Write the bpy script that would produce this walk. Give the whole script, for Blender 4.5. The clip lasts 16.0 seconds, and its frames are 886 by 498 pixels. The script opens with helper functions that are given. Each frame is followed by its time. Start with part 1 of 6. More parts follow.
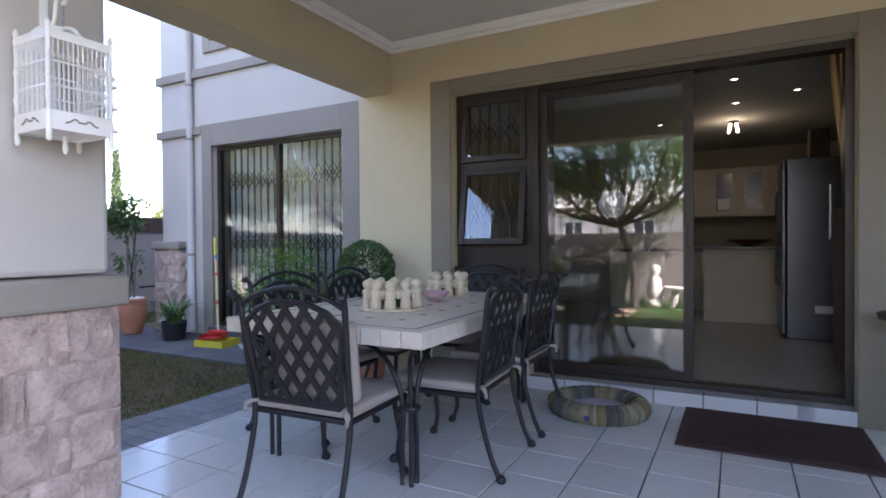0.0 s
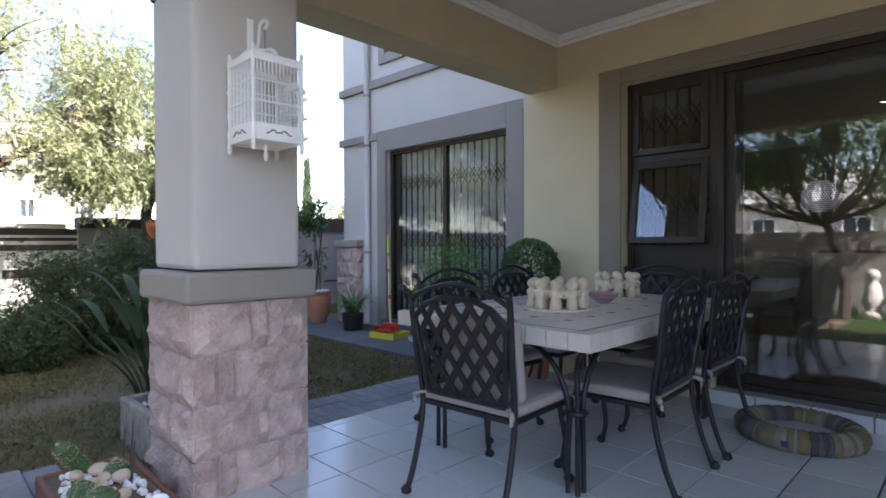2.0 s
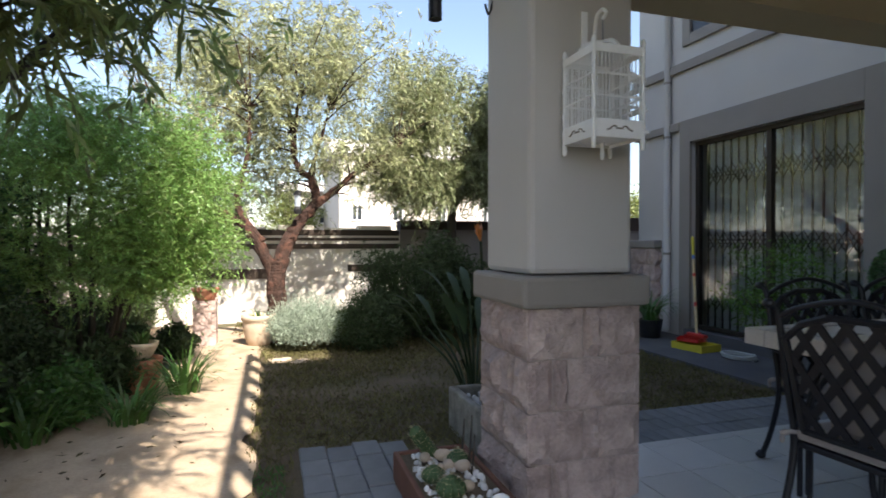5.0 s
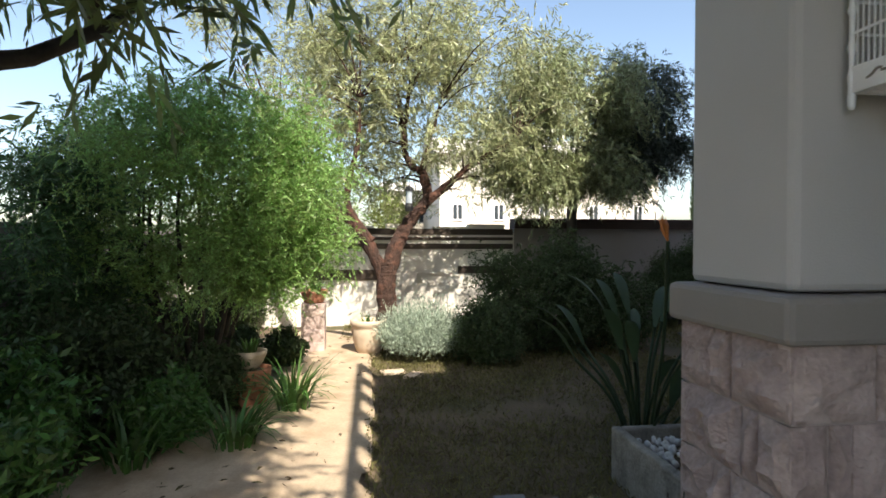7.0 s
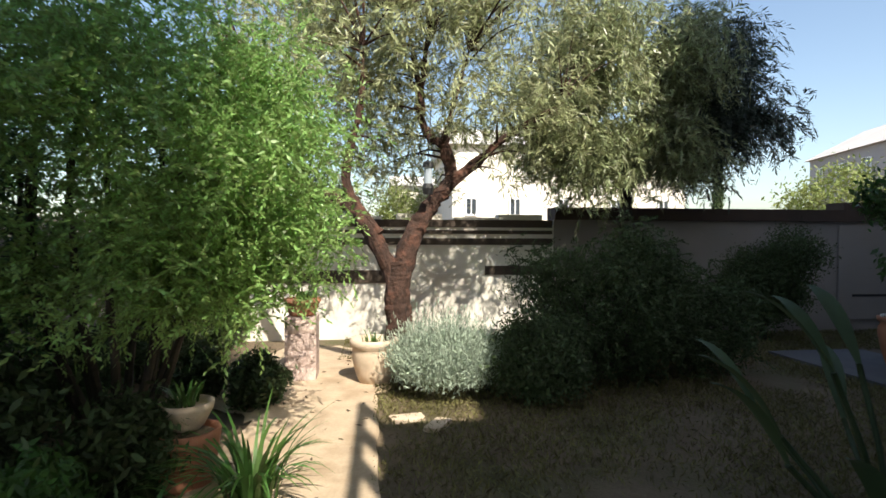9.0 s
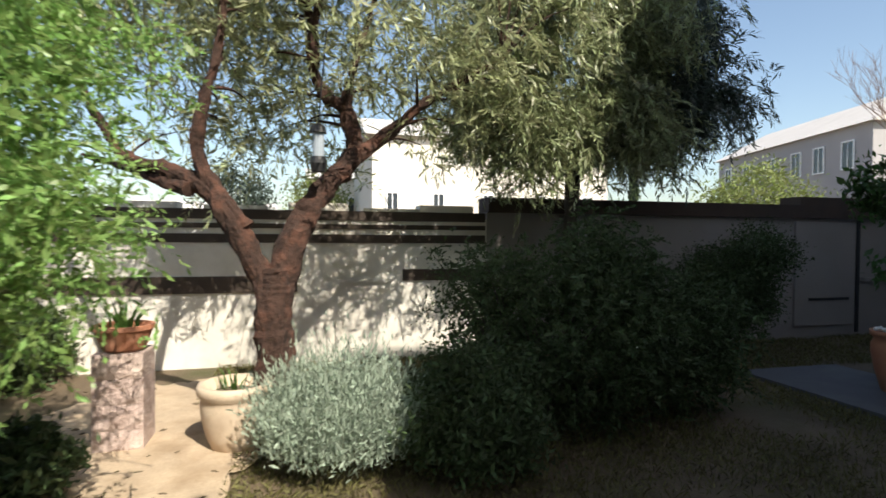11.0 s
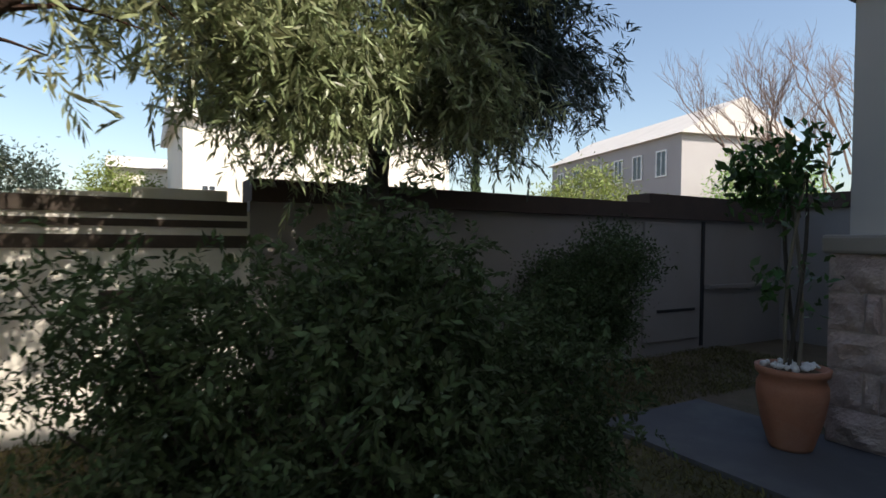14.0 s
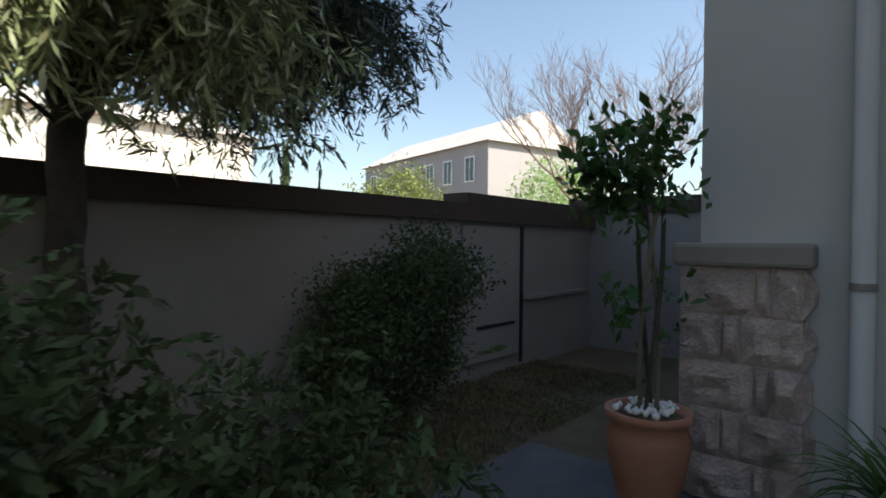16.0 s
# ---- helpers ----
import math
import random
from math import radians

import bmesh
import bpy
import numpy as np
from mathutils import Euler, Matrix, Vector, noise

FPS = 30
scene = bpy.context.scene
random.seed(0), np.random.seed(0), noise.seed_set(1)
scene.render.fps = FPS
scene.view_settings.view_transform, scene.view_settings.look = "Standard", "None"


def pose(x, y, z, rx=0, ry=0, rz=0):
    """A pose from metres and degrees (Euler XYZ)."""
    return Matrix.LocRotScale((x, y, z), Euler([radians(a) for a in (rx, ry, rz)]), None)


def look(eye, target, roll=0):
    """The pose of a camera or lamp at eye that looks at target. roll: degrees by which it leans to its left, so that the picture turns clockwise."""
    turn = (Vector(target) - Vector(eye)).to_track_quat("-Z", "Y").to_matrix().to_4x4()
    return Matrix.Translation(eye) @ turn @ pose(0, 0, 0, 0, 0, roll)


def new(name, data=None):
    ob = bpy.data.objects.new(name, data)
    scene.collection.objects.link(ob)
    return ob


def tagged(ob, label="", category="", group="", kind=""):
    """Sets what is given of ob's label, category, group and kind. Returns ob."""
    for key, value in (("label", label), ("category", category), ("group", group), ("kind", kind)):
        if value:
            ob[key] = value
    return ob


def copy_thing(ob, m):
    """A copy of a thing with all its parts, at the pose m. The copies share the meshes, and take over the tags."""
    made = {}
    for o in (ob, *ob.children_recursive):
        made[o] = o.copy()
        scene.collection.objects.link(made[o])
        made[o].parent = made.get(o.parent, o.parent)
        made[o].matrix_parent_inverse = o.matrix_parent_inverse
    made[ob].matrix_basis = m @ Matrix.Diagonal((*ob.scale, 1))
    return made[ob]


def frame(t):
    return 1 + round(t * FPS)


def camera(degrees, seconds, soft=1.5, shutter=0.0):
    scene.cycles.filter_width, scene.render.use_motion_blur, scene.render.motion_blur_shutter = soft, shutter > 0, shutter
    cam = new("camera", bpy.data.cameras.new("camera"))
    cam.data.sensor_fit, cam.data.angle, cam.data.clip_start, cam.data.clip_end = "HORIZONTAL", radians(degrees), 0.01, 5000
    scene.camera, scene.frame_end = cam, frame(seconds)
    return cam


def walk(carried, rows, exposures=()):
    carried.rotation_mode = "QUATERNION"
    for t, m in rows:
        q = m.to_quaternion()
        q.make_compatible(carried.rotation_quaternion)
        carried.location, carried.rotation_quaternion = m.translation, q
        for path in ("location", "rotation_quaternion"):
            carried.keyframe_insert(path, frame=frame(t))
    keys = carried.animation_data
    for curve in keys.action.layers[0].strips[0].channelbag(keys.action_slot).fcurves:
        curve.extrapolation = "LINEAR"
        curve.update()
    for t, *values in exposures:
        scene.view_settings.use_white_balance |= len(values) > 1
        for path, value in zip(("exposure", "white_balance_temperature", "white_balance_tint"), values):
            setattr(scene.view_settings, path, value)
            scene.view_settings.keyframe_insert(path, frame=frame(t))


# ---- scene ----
cam = camera(77.6, 16.0, soft=1.6, shutter=0.3)
# seconds, x, y, z, yaw, pitch, roll
ROWS = [
    (0.0, -0.004, -0.001, 1.150, 28.15, -0.71, 0.46),
    (0.5, -0.037, 0.000, 1.149, 32.02, -0.72, 0.39),
    (1.0, -0.056, 0.010, 1.146, 36.01, -0.70, 0.33),
    (1.5, -0.057, 0.028, 1.140, 40.55, -0.62, 0.30),
    (2.0, -0.045, 0.031, 1.140, 44.92, -0.64, 0.26),
    (2.5, -0.036, 0.018, 1.146, 49.41, -0.68, 0.24),
    (3.0, -0.045, -0.002, 1.145, 53.75, -0.67, 0.17),
    (3.5, -0.074, -0.021, 1.155, 58.24, -0.68, 0.16),
    (4.0, -0.121, -0.042, 1.160, 62.54, -0.68, 0.14),
    (4.5, -0.205, -0.048, 1.163, 67.76, -0.69, 0.06),
    (5.0, -0.338, -0.109, 1.164, 72.69, -0.71, 0.02),
    (7.5, -1.427, -0.236, 1.163, 83.34, -0.86, -0.19),
    (8.0, -1.839, -0.247, 1.137, 83.70, -1.00, -0.19),
    (10.5, -3.615, -0.016, 1.125, 80.03, -1.36, -0.34),
    (11.0, -3.924, 0.096, 1.130, 75.48, -1.33, -0.40),
    (11.5, -4.209, 0.285, 1.140, 71.65, -1.34, -0.40),
    (12.0, -4.378, 0.460, 1.140, 69.31, -1.30, -0.42),
    (12.5, -4.577, 0.648, 1.149, 65.90, -1.33, -0.58),
    (13.0, -4.773, 0.800, 1.142, 63.41, -1.28, -0.61),
    (13.5, -5.059, 1.000, 1.146, 61.57, -1.16, -0.68),
    (14.0, -5.356, 1.177, 1.141, 59.89, -1.12, -0.71),
    (14.5, -5.621, 1.365, 1.167, 55.94, -1.05, -0.77),
    (15.0, -5.827, 1.575, 1.177, 51.21, -0.90, -0.80),
    (15.5, -5.985, 1.787, 1.178, 46.34, -0.77, -0.75),
    (16.0, -6.139, 1.986, 1.173, 40.87, -0.59, -0.64),
]
EXPOSURES = [(0.0, 2.92, 6350, 23), (2.0, 2.42, 6300, 19), (3.5, 1.80, 6600, 19), (5.0, 1.32, 6800, 13), (7.5, 1.02, 6950, 9), (10.5, 0.70, 6850, 7), (13.0, 0.57, 6850, 10), (14.5, 0.66, 6850, 9), (16.0, 0.86, 6950, 7)]
walk(cam, [(t, pose(x, y, z, 90 + pitch, roll, yaw)) for t, x, y, z, yaw, pitch, roll in ROWS], EXPOSURES)

# ---- light ----
SUN_TO = Vector((0.90, 0.335, 1.0)).normalized()
sun_el = math.asin(SUN_TO.z)
sun_az = math.atan2(SUN_TO.x, SUN_TO.y)
world = bpy.data.worlds.new("sky")
scene.world = world
world.use_nodes = True
wn = world.node_tree.nodes
bg = wn["Background"]
sky = wn.new("ShaderNodeTexSky")
sky.sky_type = "NISHITA"
sky.sun_disc = False
sky.sun_elevation = sun_el
sky.sun_rotation = sun_az
sky.dust_density = 1.6
world.node_tree.links.new(sky.outputs[0], bg.inputs[0])
bg.inputs[1].default_value = 0.135
sun = new("sun", bpy.data.lights.new("sun", "SUN"))
sun.data.energy = 5.0
sun.data.angle = radians(0.5)
sun.data.color = (1.0, 0.94, 0.85)
sun.matrix_world = look(SUN_TO * 30, (0, 0, 0))

# ---- materials ----
def mat(name, col, rough=0.7, metal=0.0, spread=0.12, scale=8.0, fine=90.0, bump=0.15, stain=None, stain_amt=0.0, stain_scale=1.5, per_object=0.0, per_island=0.0, spec=0.5, trans=0.0, bump_dist=0.01):
    """A surface with variation at two scales, fine relief and, if asked for, stains."""
    m = bpy.data.materials.new(name)
    m.use_nodes = True
    nt = m.node_tree
    n, l = nt.nodes, nt.links
    b = n["Principled BSDF"]
    tc = n.new("ShaderNodeTexCoord")
    big = n.new("ShaderNodeTexNoise")
    big.inputs["Scale"].default_value = scale
    big.inputs["Detail"].default_value = 4
    small = n.new("ShaderNodeTexNoise")
    small.inputs["Scale"].default_value = fine
    small.inputs["Detail"].default_value = 3
    l.new(tc.outputs["Object"], big.inputs["Vector"])
    l.new(tc.outputs["Object"], small.inputs["Vector"])
    ramp = n.new("ShaderNodeValToRGB")
    lo = [max(0.0, c * (1 - spread)) for c in col]
    hi = [min(1.0, c * (1 + spread)) for c in col]
    ramp.color_ramp.elements[0].position, ramp.color_ramp.elements[1].position = 0.3, 0.7
    ramp.color_ramp.elements[0].color, ramp.color_ramp.elements[1].color = (*lo, 1), (*hi, 1)
    mixf = n.new("ShaderNodeMath")
    mixf.operation = "MULTIPLY_ADD"
    mixf.inputs[1].default_value = 0.4
    add = n.new("ShaderNodeMath")
    add.operation = "MULTIPLY"
    add.inputs[1].default_value = 0.6
    l.new(big.outputs["Fac"], add.inputs[0])
    l.new(small.outputs["Fac"], mixf.inputs[0])
    l.new(add.outputs[0], mixf.inputs[2])
    l.new(mixf.outputs[0], ramp.inputs["Fac"])
    out = ramp.outputs["Color"]
    if stain:
        sn = n.new("ShaderNodeTexNoise")
        sn.inputs["Scale"].default_value = stain_scale
        sn.inputs["Detail"].default_value = 6
        sn.inputs["Roughness"].default_value = 0.65
        l.new(tc.outputs["Object"], sn.inputs["Vector"])
        mr = n.new("ShaderNodeMapRange")
        mr.inputs["From Min"].default_value, mr.inputs["From Max"].default_value = 0.48, 0.68
        mr.inputs["To Max"].default_value = stain_amt
        l.new(sn.outputs["Fac"], mr.inputs["Value"])
        mx = n.new("ShaderNodeMixRGB")
        mx.inputs["Color2"].default_value = (*stain, 1)
        l.new(mr.outputs[0], mx.inputs["Fac"])
        l.new(out, mx.inputs["Color1"])
        out = mx.outputs["Color"]
    if per_object or per_island:
        if per_object:
            rnd = n.new("ShaderNodeObjectInfo").outputs["Random"]
        else:
            rnd = n.new("ShaderNodeNewGeometry").outputs["Random Per Island"]
        mr2 = n.new("ShaderNodeMapRange")
        k = per_object or per_island
        mr2.inputs["To Min"].default_value, mr2.inputs["To Max"].default_value = 1 - k, 1 + k
        l.new(rnd, mr2.inputs["Value"])
        hs = n.new("ShaderNodeHueSaturation")
        l.new(mr2.outputs[0], hs.inputs["Value"])
        mr3 = n.new("ShaderNodeMapRange")
        mr3.inputs["To Min"].default_value, mr3.inputs["To Max"].default_value = 0.5 - k * 0.05, 0.5 + k * 0.05
        l.new(rnd, mr3.inputs["Value"])
        l.new(mr3.outputs[0], hs.inputs["Hue"])
        l.new(out, hs.inputs["Color"])
        out = hs.outputs["Color"]
    l.new(out, b.inputs["Base Color"])
    b.inputs["Roughness"].default_value = rough
    b.inputs["Metallic"].default_value = metal
    b.inputs["Specular IOR Level"].default_value = spec
    if trans:
        b.inputs["Transmission Weight"].default_value = trans
    if bump:
        bp = n.new("ShaderNodeBump")
        bp.inputs["Strength"].default_value = bump
        bp.inputs["Distance"].default_value = bump_dist
        l.new(mixf.outputs[0], bp.inputs["Height"])
        l.new(bp.outputs[0], b.inputs["Normal"])
    return m


def leaf_mat(name, col, k=0.35, rough=0.5, through_light=0.35):
    """Foliage: each leaf its own shade, with light passing through it."""
    m = mat(name, col, rough=rough, spread=0.2, scale=3, fine=40, bump=0, per_island=k)
    n, l = m.node_tree.nodes, m.node_tree.links
    b = n["Principled BSDF"]
    src = b.inputs["Base Color"].links[0].from_socket
    tr = n.new("ShaderNodeBsdfTranslucent")
    l.new(src, tr.inputs["Color"])
    mx = n.new("ShaderNodeMixShader")
    mx.inputs[0].default_value = through_light
    l.new(b.outputs[0], mx.inputs[1])
    l.new(tr.outputs[0], mx.inputs[2])
    l.new(mx.outputs[0], n["Material Output"].inputs["Surface"])
    return m


def glass_mat(name, tint=(0.9, 0.93, 0.92)):
    """A thin pane: clear, with a mirror gloss by Fresnel."""
    m = bpy.data.materials.new(name)
    m.use_nodes = True
    n, l = m.node_tree.nodes, m.node_tree.links
    n.remove(n["Principled BSDF"])
    tr = n.new("ShaderNodeBsdfTransparent")
    tr.inputs[0].default_value = (*tint, 1)
    gl = n.new("ShaderNodeBsdfGlossy")
    gl.inputs["Roughness"].default_value = 0.0
    fr = n.new("ShaderNodeFresnel")
    fr.inputs["IOR"].default_value = 2.3
    mx = n.new("ShaderNodeMixShader")
    l.new(fr.outputs[0], mx.inputs[0])
    l.new(tr.outputs[0], mx.inputs[1])
    l.new(gl.outputs[0], mx.inputs[2])
    l.new(mx.outputs[0], n["Material Output"].inputs["Surface"])
    return m


M_PLASTER = mat("plaster", (0.50, 0.475, 0.45), 0.85, spread=0.05, scale=2.5, fine=160, bump=0.25, stain=(0.5, 0.46, 0.4), stain_amt=0.25)
M_CREAM = mat("cream_plaster", (0.55, 0.48, 0.33), 0.85, spread=0.05, scale=2.5, fine=160, bump=0.25, stain=(0.42, 0.36, 0.25), stain_amt=0.25)
M_TRIM = mat("taupe_plaster", (0.27, 0.24, 0.215), 0.85, spread=0.07, scale=3, fine=150, bump=0.25)
M_TRIMDOOR = mat("brown_taupe_plaster", (0.22, 0.19, 0.15), 0.85, spread=0.07, scale=3, fine=150, bump=0.25)
M_CEIL = mat("ceiling_paint", (0.64, 0.63, 0.60), 0.8, spread=0.03, scale=2, bump=0.08)
M_TILE = mat("floor_tile", (0.56, 0.56, 0.55), 0.17, spread=0.05, scale=5, fine=60, bump=0.03, per_object=0.06, stain=(0.5, 0.5, 0.48), stain_amt=0.3, stain_scale=4)
M_GROUT = mat("grout", (0.06, 0.057, 0.055), 0.95, spread=0.2, scale=20, bump=0.3)
M_SAND = mat("sandstone", (0.44, 0.335, 0.30), 0.9, spread=0.3, scale=9, fine=55, bump=0.95, per_object=0.10, stain=(0.56, 0.455, 0.41), stain_amt=0.75, stain_scale=8, bump_dist=0.03)
M_MORTAR = mat("mortar", (0.44, 0.36, 0.32), 0.95, spread=0.15, scale=15, bump=0.4)
M_PAVER = mat("grey_paver", (0.18, 0.187, 0.195), 0.9, spread=0.14, scale=9, fine=120, bump=0.4, per_object=0.12)
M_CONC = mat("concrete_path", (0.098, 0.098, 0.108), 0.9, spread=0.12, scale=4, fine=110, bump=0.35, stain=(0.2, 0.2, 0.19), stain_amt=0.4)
M_SOIL = mat("lawn_soil", (0.13, 0.095, 0.06), 0.95, spread=0.35, scale=3, fine=60, bump=0.8, stain=(0.06, 0.07, 0.02), stain_amt=0.7, stain_scale=1.2, bump_dist=0.03)
M_SANDPATH = mat("bare_earth", (0.44, 0.34, 0.24), 0.95, spread=0.2, scale=5, fine=80, bump=0.6, stain=(0.25, 0.17, 0.1), stain_amt=0.6, stain_scale=3)
M_GRASS = leaf_mat("grass", (0.135, 0.122, 0.045), 0.4, 0.7, 0.25)
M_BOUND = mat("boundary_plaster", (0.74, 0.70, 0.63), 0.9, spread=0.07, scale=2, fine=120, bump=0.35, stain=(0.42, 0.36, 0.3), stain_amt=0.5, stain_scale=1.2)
# Darker copy paints in the wall's shade; the grey side wall shares it.
M_BOUND2 = mat("grey_and_shade_plaster", (0.29, 0.26, 0.25), 0.9, spread=0.08, scale=2, fine=120, bump=0.35, stain=(0.26, 0.23, 0.21), stain_amt=0.5, stain_scale=1.2)
M_BROWNBR = mat("brown_coping", (0.06, 0.038, 0.03), 0.85, spread=0.2, scale=6, fine=60, bump=0.4)
M_DKWOOD = mat("dark_timber", (0.055, 0.038, 0.028), 0.7, spread=0.3, scale=6, fine=50, bump=0.4)
M_BRONZE = mat("bronze_aluminium", (0.045, 0.036, 0.030), 0.45, 0.5, spread=0.1, scale=10, bump=0.05)
M_IRON = mat("black_cast_metal", (0.020, 0.020, 0.024), 0.42, 0.4, spread=0.25, scale=25, fine=200, bump=0.2)
M_BARK = mat("bark", (0.04, 0.02, 0.014), 0.95, spread=0.6, scale=11, fine=38, bump=1.0, stain=(0.13, 0.055, 0.035), stain_amt=0.65, stain_scale=8, bump_dist=0.03)
M_BARKDK = mat("dark_bark", (0.06, 0.05, 0.04), 0.95, spread=0.4, scale=12, fine=50, bump=0.8)
M_TERRA = mat("terracotta", (0.40, 0.17, 0.10), 0.8, spread=0.12, scale=6, fine=80, bump=0.25, stain=(0.45, 0.30, 0.22), stain_amt=0.4, stain_scale=4)
M_WHITE = mat("white_paint", (0.87, 0.87, 0.87), 0.55, spread=0.05, scale=12, fine=120, bump=0.1)
M_GLASS = glass_mat("window_glass")


# ---- builders ----
def bm_obj(name, bm, material, parent=None, smooth=False, bevel=0.0):
    me = bpy.data.meshes.new(name)
    bm.normal_update()
    bm.to_mesh(me)
    bm.free()
    ob = new(name, me)
    if material:
        me.materials.append(material)
    if smooth:
        for p in me.polygons:
            p.use_smooth = True
    if bevel:
        md = ob.modifiers.new("edge", "BEVEL")
        md.width, md.segments, md.limit_method, md.angle_limit = bevel, 2, "ANGLE", radians(35)
    if parent:
        ob.parent = parent
    return ob


def part(name, bm, material, parent, label="", smooth=False, bevel=0.0):
    ob = bm_obj(name, bm, material, parent, smooth, bevel)
    if label:
        tagged(ob, label)
    return ob


def thing(name, at, label, category, group="", kind="", rz=0):
    e = new(name)
    e.empty_display_size = 0.1
    e.matrix_world = pose(*at, 0, 0, rz)
    return tagged(e, label, category, group, kind)


def setting(ob, label="", category=""):
    return tagged(ob, label, category, "", "structure")


def box(bm, x0, x1, y0, y1, z0, z1, m=None):
    """An upright box between two corners, turned and moved by m."""
    vs = [bm.verts.new((x, y, z)) for z in (z0, z1) for y in (y0, y1) for x in (x0, x1)]
    for f in ((0, 2, 3, 1), (4, 5, 7, 6), (0, 1, 5, 4), (1, 3, 7, 5), (3, 2, 6, 7), (2, 0, 4, 6)):
        bm.faces.new([vs[i] for i in f])
    if m is not None:
        bmesh.ops.transform(bm, matrix=m, verts=vs)
    return vs


def boxm(*a):
    bm = bmesh.new()
    box(bm, *a)
    return bm


def tube(bm, pts, radii, sides=8, cap=True):
    """A round bar along a line of points, with a radius at each."""
    pts = [Vector(p) for p in pts]
    if not hasattr(radii, "__len__"):
        radii = [radii] * len(pts)
    rings = []
    up = Vector((0.13, 0.21, 0.97)).normalized()
    for i, p in enumerate(pts):
        d = (pts[min(i + 1, len(pts) - 1)] - pts[max(i - 1, 0)]).normalized()
        a = d.cross(up)
        if a.length < 0.05:
            a = d.cross(Vector((1, 0, 0)))
        a.normalize()
        b = d.cross(a)
        rings.append([bm.verts.new(p + radii[i] * (math.cos(2 * math.pi * k / sides) * a + math.sin(2 * math.pi * k / sides) * b)) for k in range(sides)])
    for r, s in zip(rings, rings[1:]):
        for k in range(sides):
            bm.faces.new((r[k], r[(k + 1) % sides], s[(k + 1) % sides], s[k]))
    if cap:
        bm.faces.new(rings[0])
        bm.faces.new(rings[-1][::-1])


def lathe(bm, profile, sides=24, at=(0, 0, 0), cap=True):
    """A turned shape: radius and height, from the bottom up."""
    c = Vector(at)
    rings = [[bm.verts.new(c + Vector((r * math.cos(2 * math.pi * k / sides), r * math.sin(2 * math.pi * k / sides), z))) for k in range(sides)] for r, z in profile]
    for r, s in zip(rings, rings[1:]):
        for k in range(sides):
            bm.faces.new((r[k], r[(k + 1) % sides], s[(k + 1) % sides], s[k]))
    if cap:
        bm.faces.new(rings[0][::-1])
        bm.faces.new(rings[-1])


def curve_pts(ctrl, n=8):
    """Points on a smooth line through the control points."""
    c = [Vector(p) for p in ctrl]
    c = [2 * c[0] - c[1]] + c + [2 * c[-1] - c[-2]]
    out = []
    for i in range(1, len(c) - 2):
        for k in range(n):
            t = k / n
            a, b, d, e = c[i - 1], c[i], c[i + 1], c[i + 2]
            out.append(0.5 * ((2 * b) + (d - a) * t + (2 * a - 5 * b + 4 * d - e) * t * t + (3 * b - a - 3 * d + e) * t ** 3))
    out.append(c[-2])
    return out

# ---- structure ----
GROUND = -0.04
WALL = 4.15       # patio wall face
BACK = 4.85       # face of the set-back wing
WEST = -6.95      # outer corner of the wing
FENCE = -9.15     # boundary wall face
DOOR = 4.28       # plane of the sliding door


def slab(name, x0, x1, y0, y1, z0, z1, material, label="", category=""):
    return setting(bm_obj(name, boxm(x0, x1, y0, y1, z0, z1), material), label, category)


# ground, one sheet to the horizon, slightly uneven
bm = bmesh.new()
xs = [-900, -60, -30, -20] + [-14 + 0.5 * i for i in range(45)] + [12, 20, 60, 900]
ys = [-900, -60, -20, -12] + [-9 + 0.5 * i for i in range(39)] + [14, 30, 60, 900]
grid = [[bm.verts.new((x, y, GROUND - 0.015 + (0.014 * noise.noise((x * 1.3, y * 1.3, 0)) if -10 < x < 8 and -9 < y < 9 else 0))) for x in xs] for y in ys]
for j in range(len(ys) - 1):
    for i in range(len(xs) - 1):
        bm.faces.new((grid[j][i], grid[j][i + 1], grid[j + 1][i + 1], grid[j + 1][i]))
setting(bm_obj("ground", bm, M_SOIL, smooth=True), "brown winter lawn soil with thin grass", "ground")

# patio slab
patio = slab("patio_floor", -3.03, 3.4, 0.9, 4.15, -0.2, -0.008, M_GROUT, "light grey square tiled patio floor", "floor")

# patio wall with the opening of the sliding door and the side window
def wall_with_hole(name, x0, x1, y0, y1, z0, z1, holes, material, label):
    """A wall along x, with rectangular holes through it: (x0, x1, z0, z1), in order of x."""
    bm = bmesh.new()
    x = x0
    for a, b, c, d in holes:
        if a - x > 0.001:
            box(bm, x, a, y0, y1, z0, z1)
        if c > z0:
            box(bm, a, b, y0, y1, z0, c)
        if d < z1:
            box(bm, a, b, y0, y1, d, z1)
        x = b
    box(bm, x, x1, y0, y1, z0, z1)
    return setting(bm_obj(name, bm, material), label, "wall")


wall_with_hole("wall_patio", -3.1, 3.6, WALL, WALL + 0.24, -0.2, 6.75, [(-2.14, -1.46, 0.62, 2.40), (-1.46, 0.64, -0.02, 2.40)], M_CREAM, "cream plastered patio wall")
wall_with_hole("wall_wing", WEST, -3.1, BACK, BACK + 0.24, -0.2, 6.75, [(-5.92, -3.83, 0.1, 2.40)], M_PLASTER, "pale grey plastered outer wall of the wing")
slab("wall_return", -3.1, -2.86, WALL + 0.24, BACK + 0.24, -0.2, 6.75, M_PLASTER, "pale plastered return wall", "wall")
slab("wall_west", WEST, WEST + 0.24, BACK + 0.24, 12.0, -0.2, 6.75, M_PLASTER, "pale plastered side wall", "wall")
# East wall is added out of view; it closes the patio against the sun.
slab("wall_east", 3.4, 3.64, 0.93, WALL, -0.2, 3.15, M_CREAM, "added plain cream side wall, out of view", "wall")
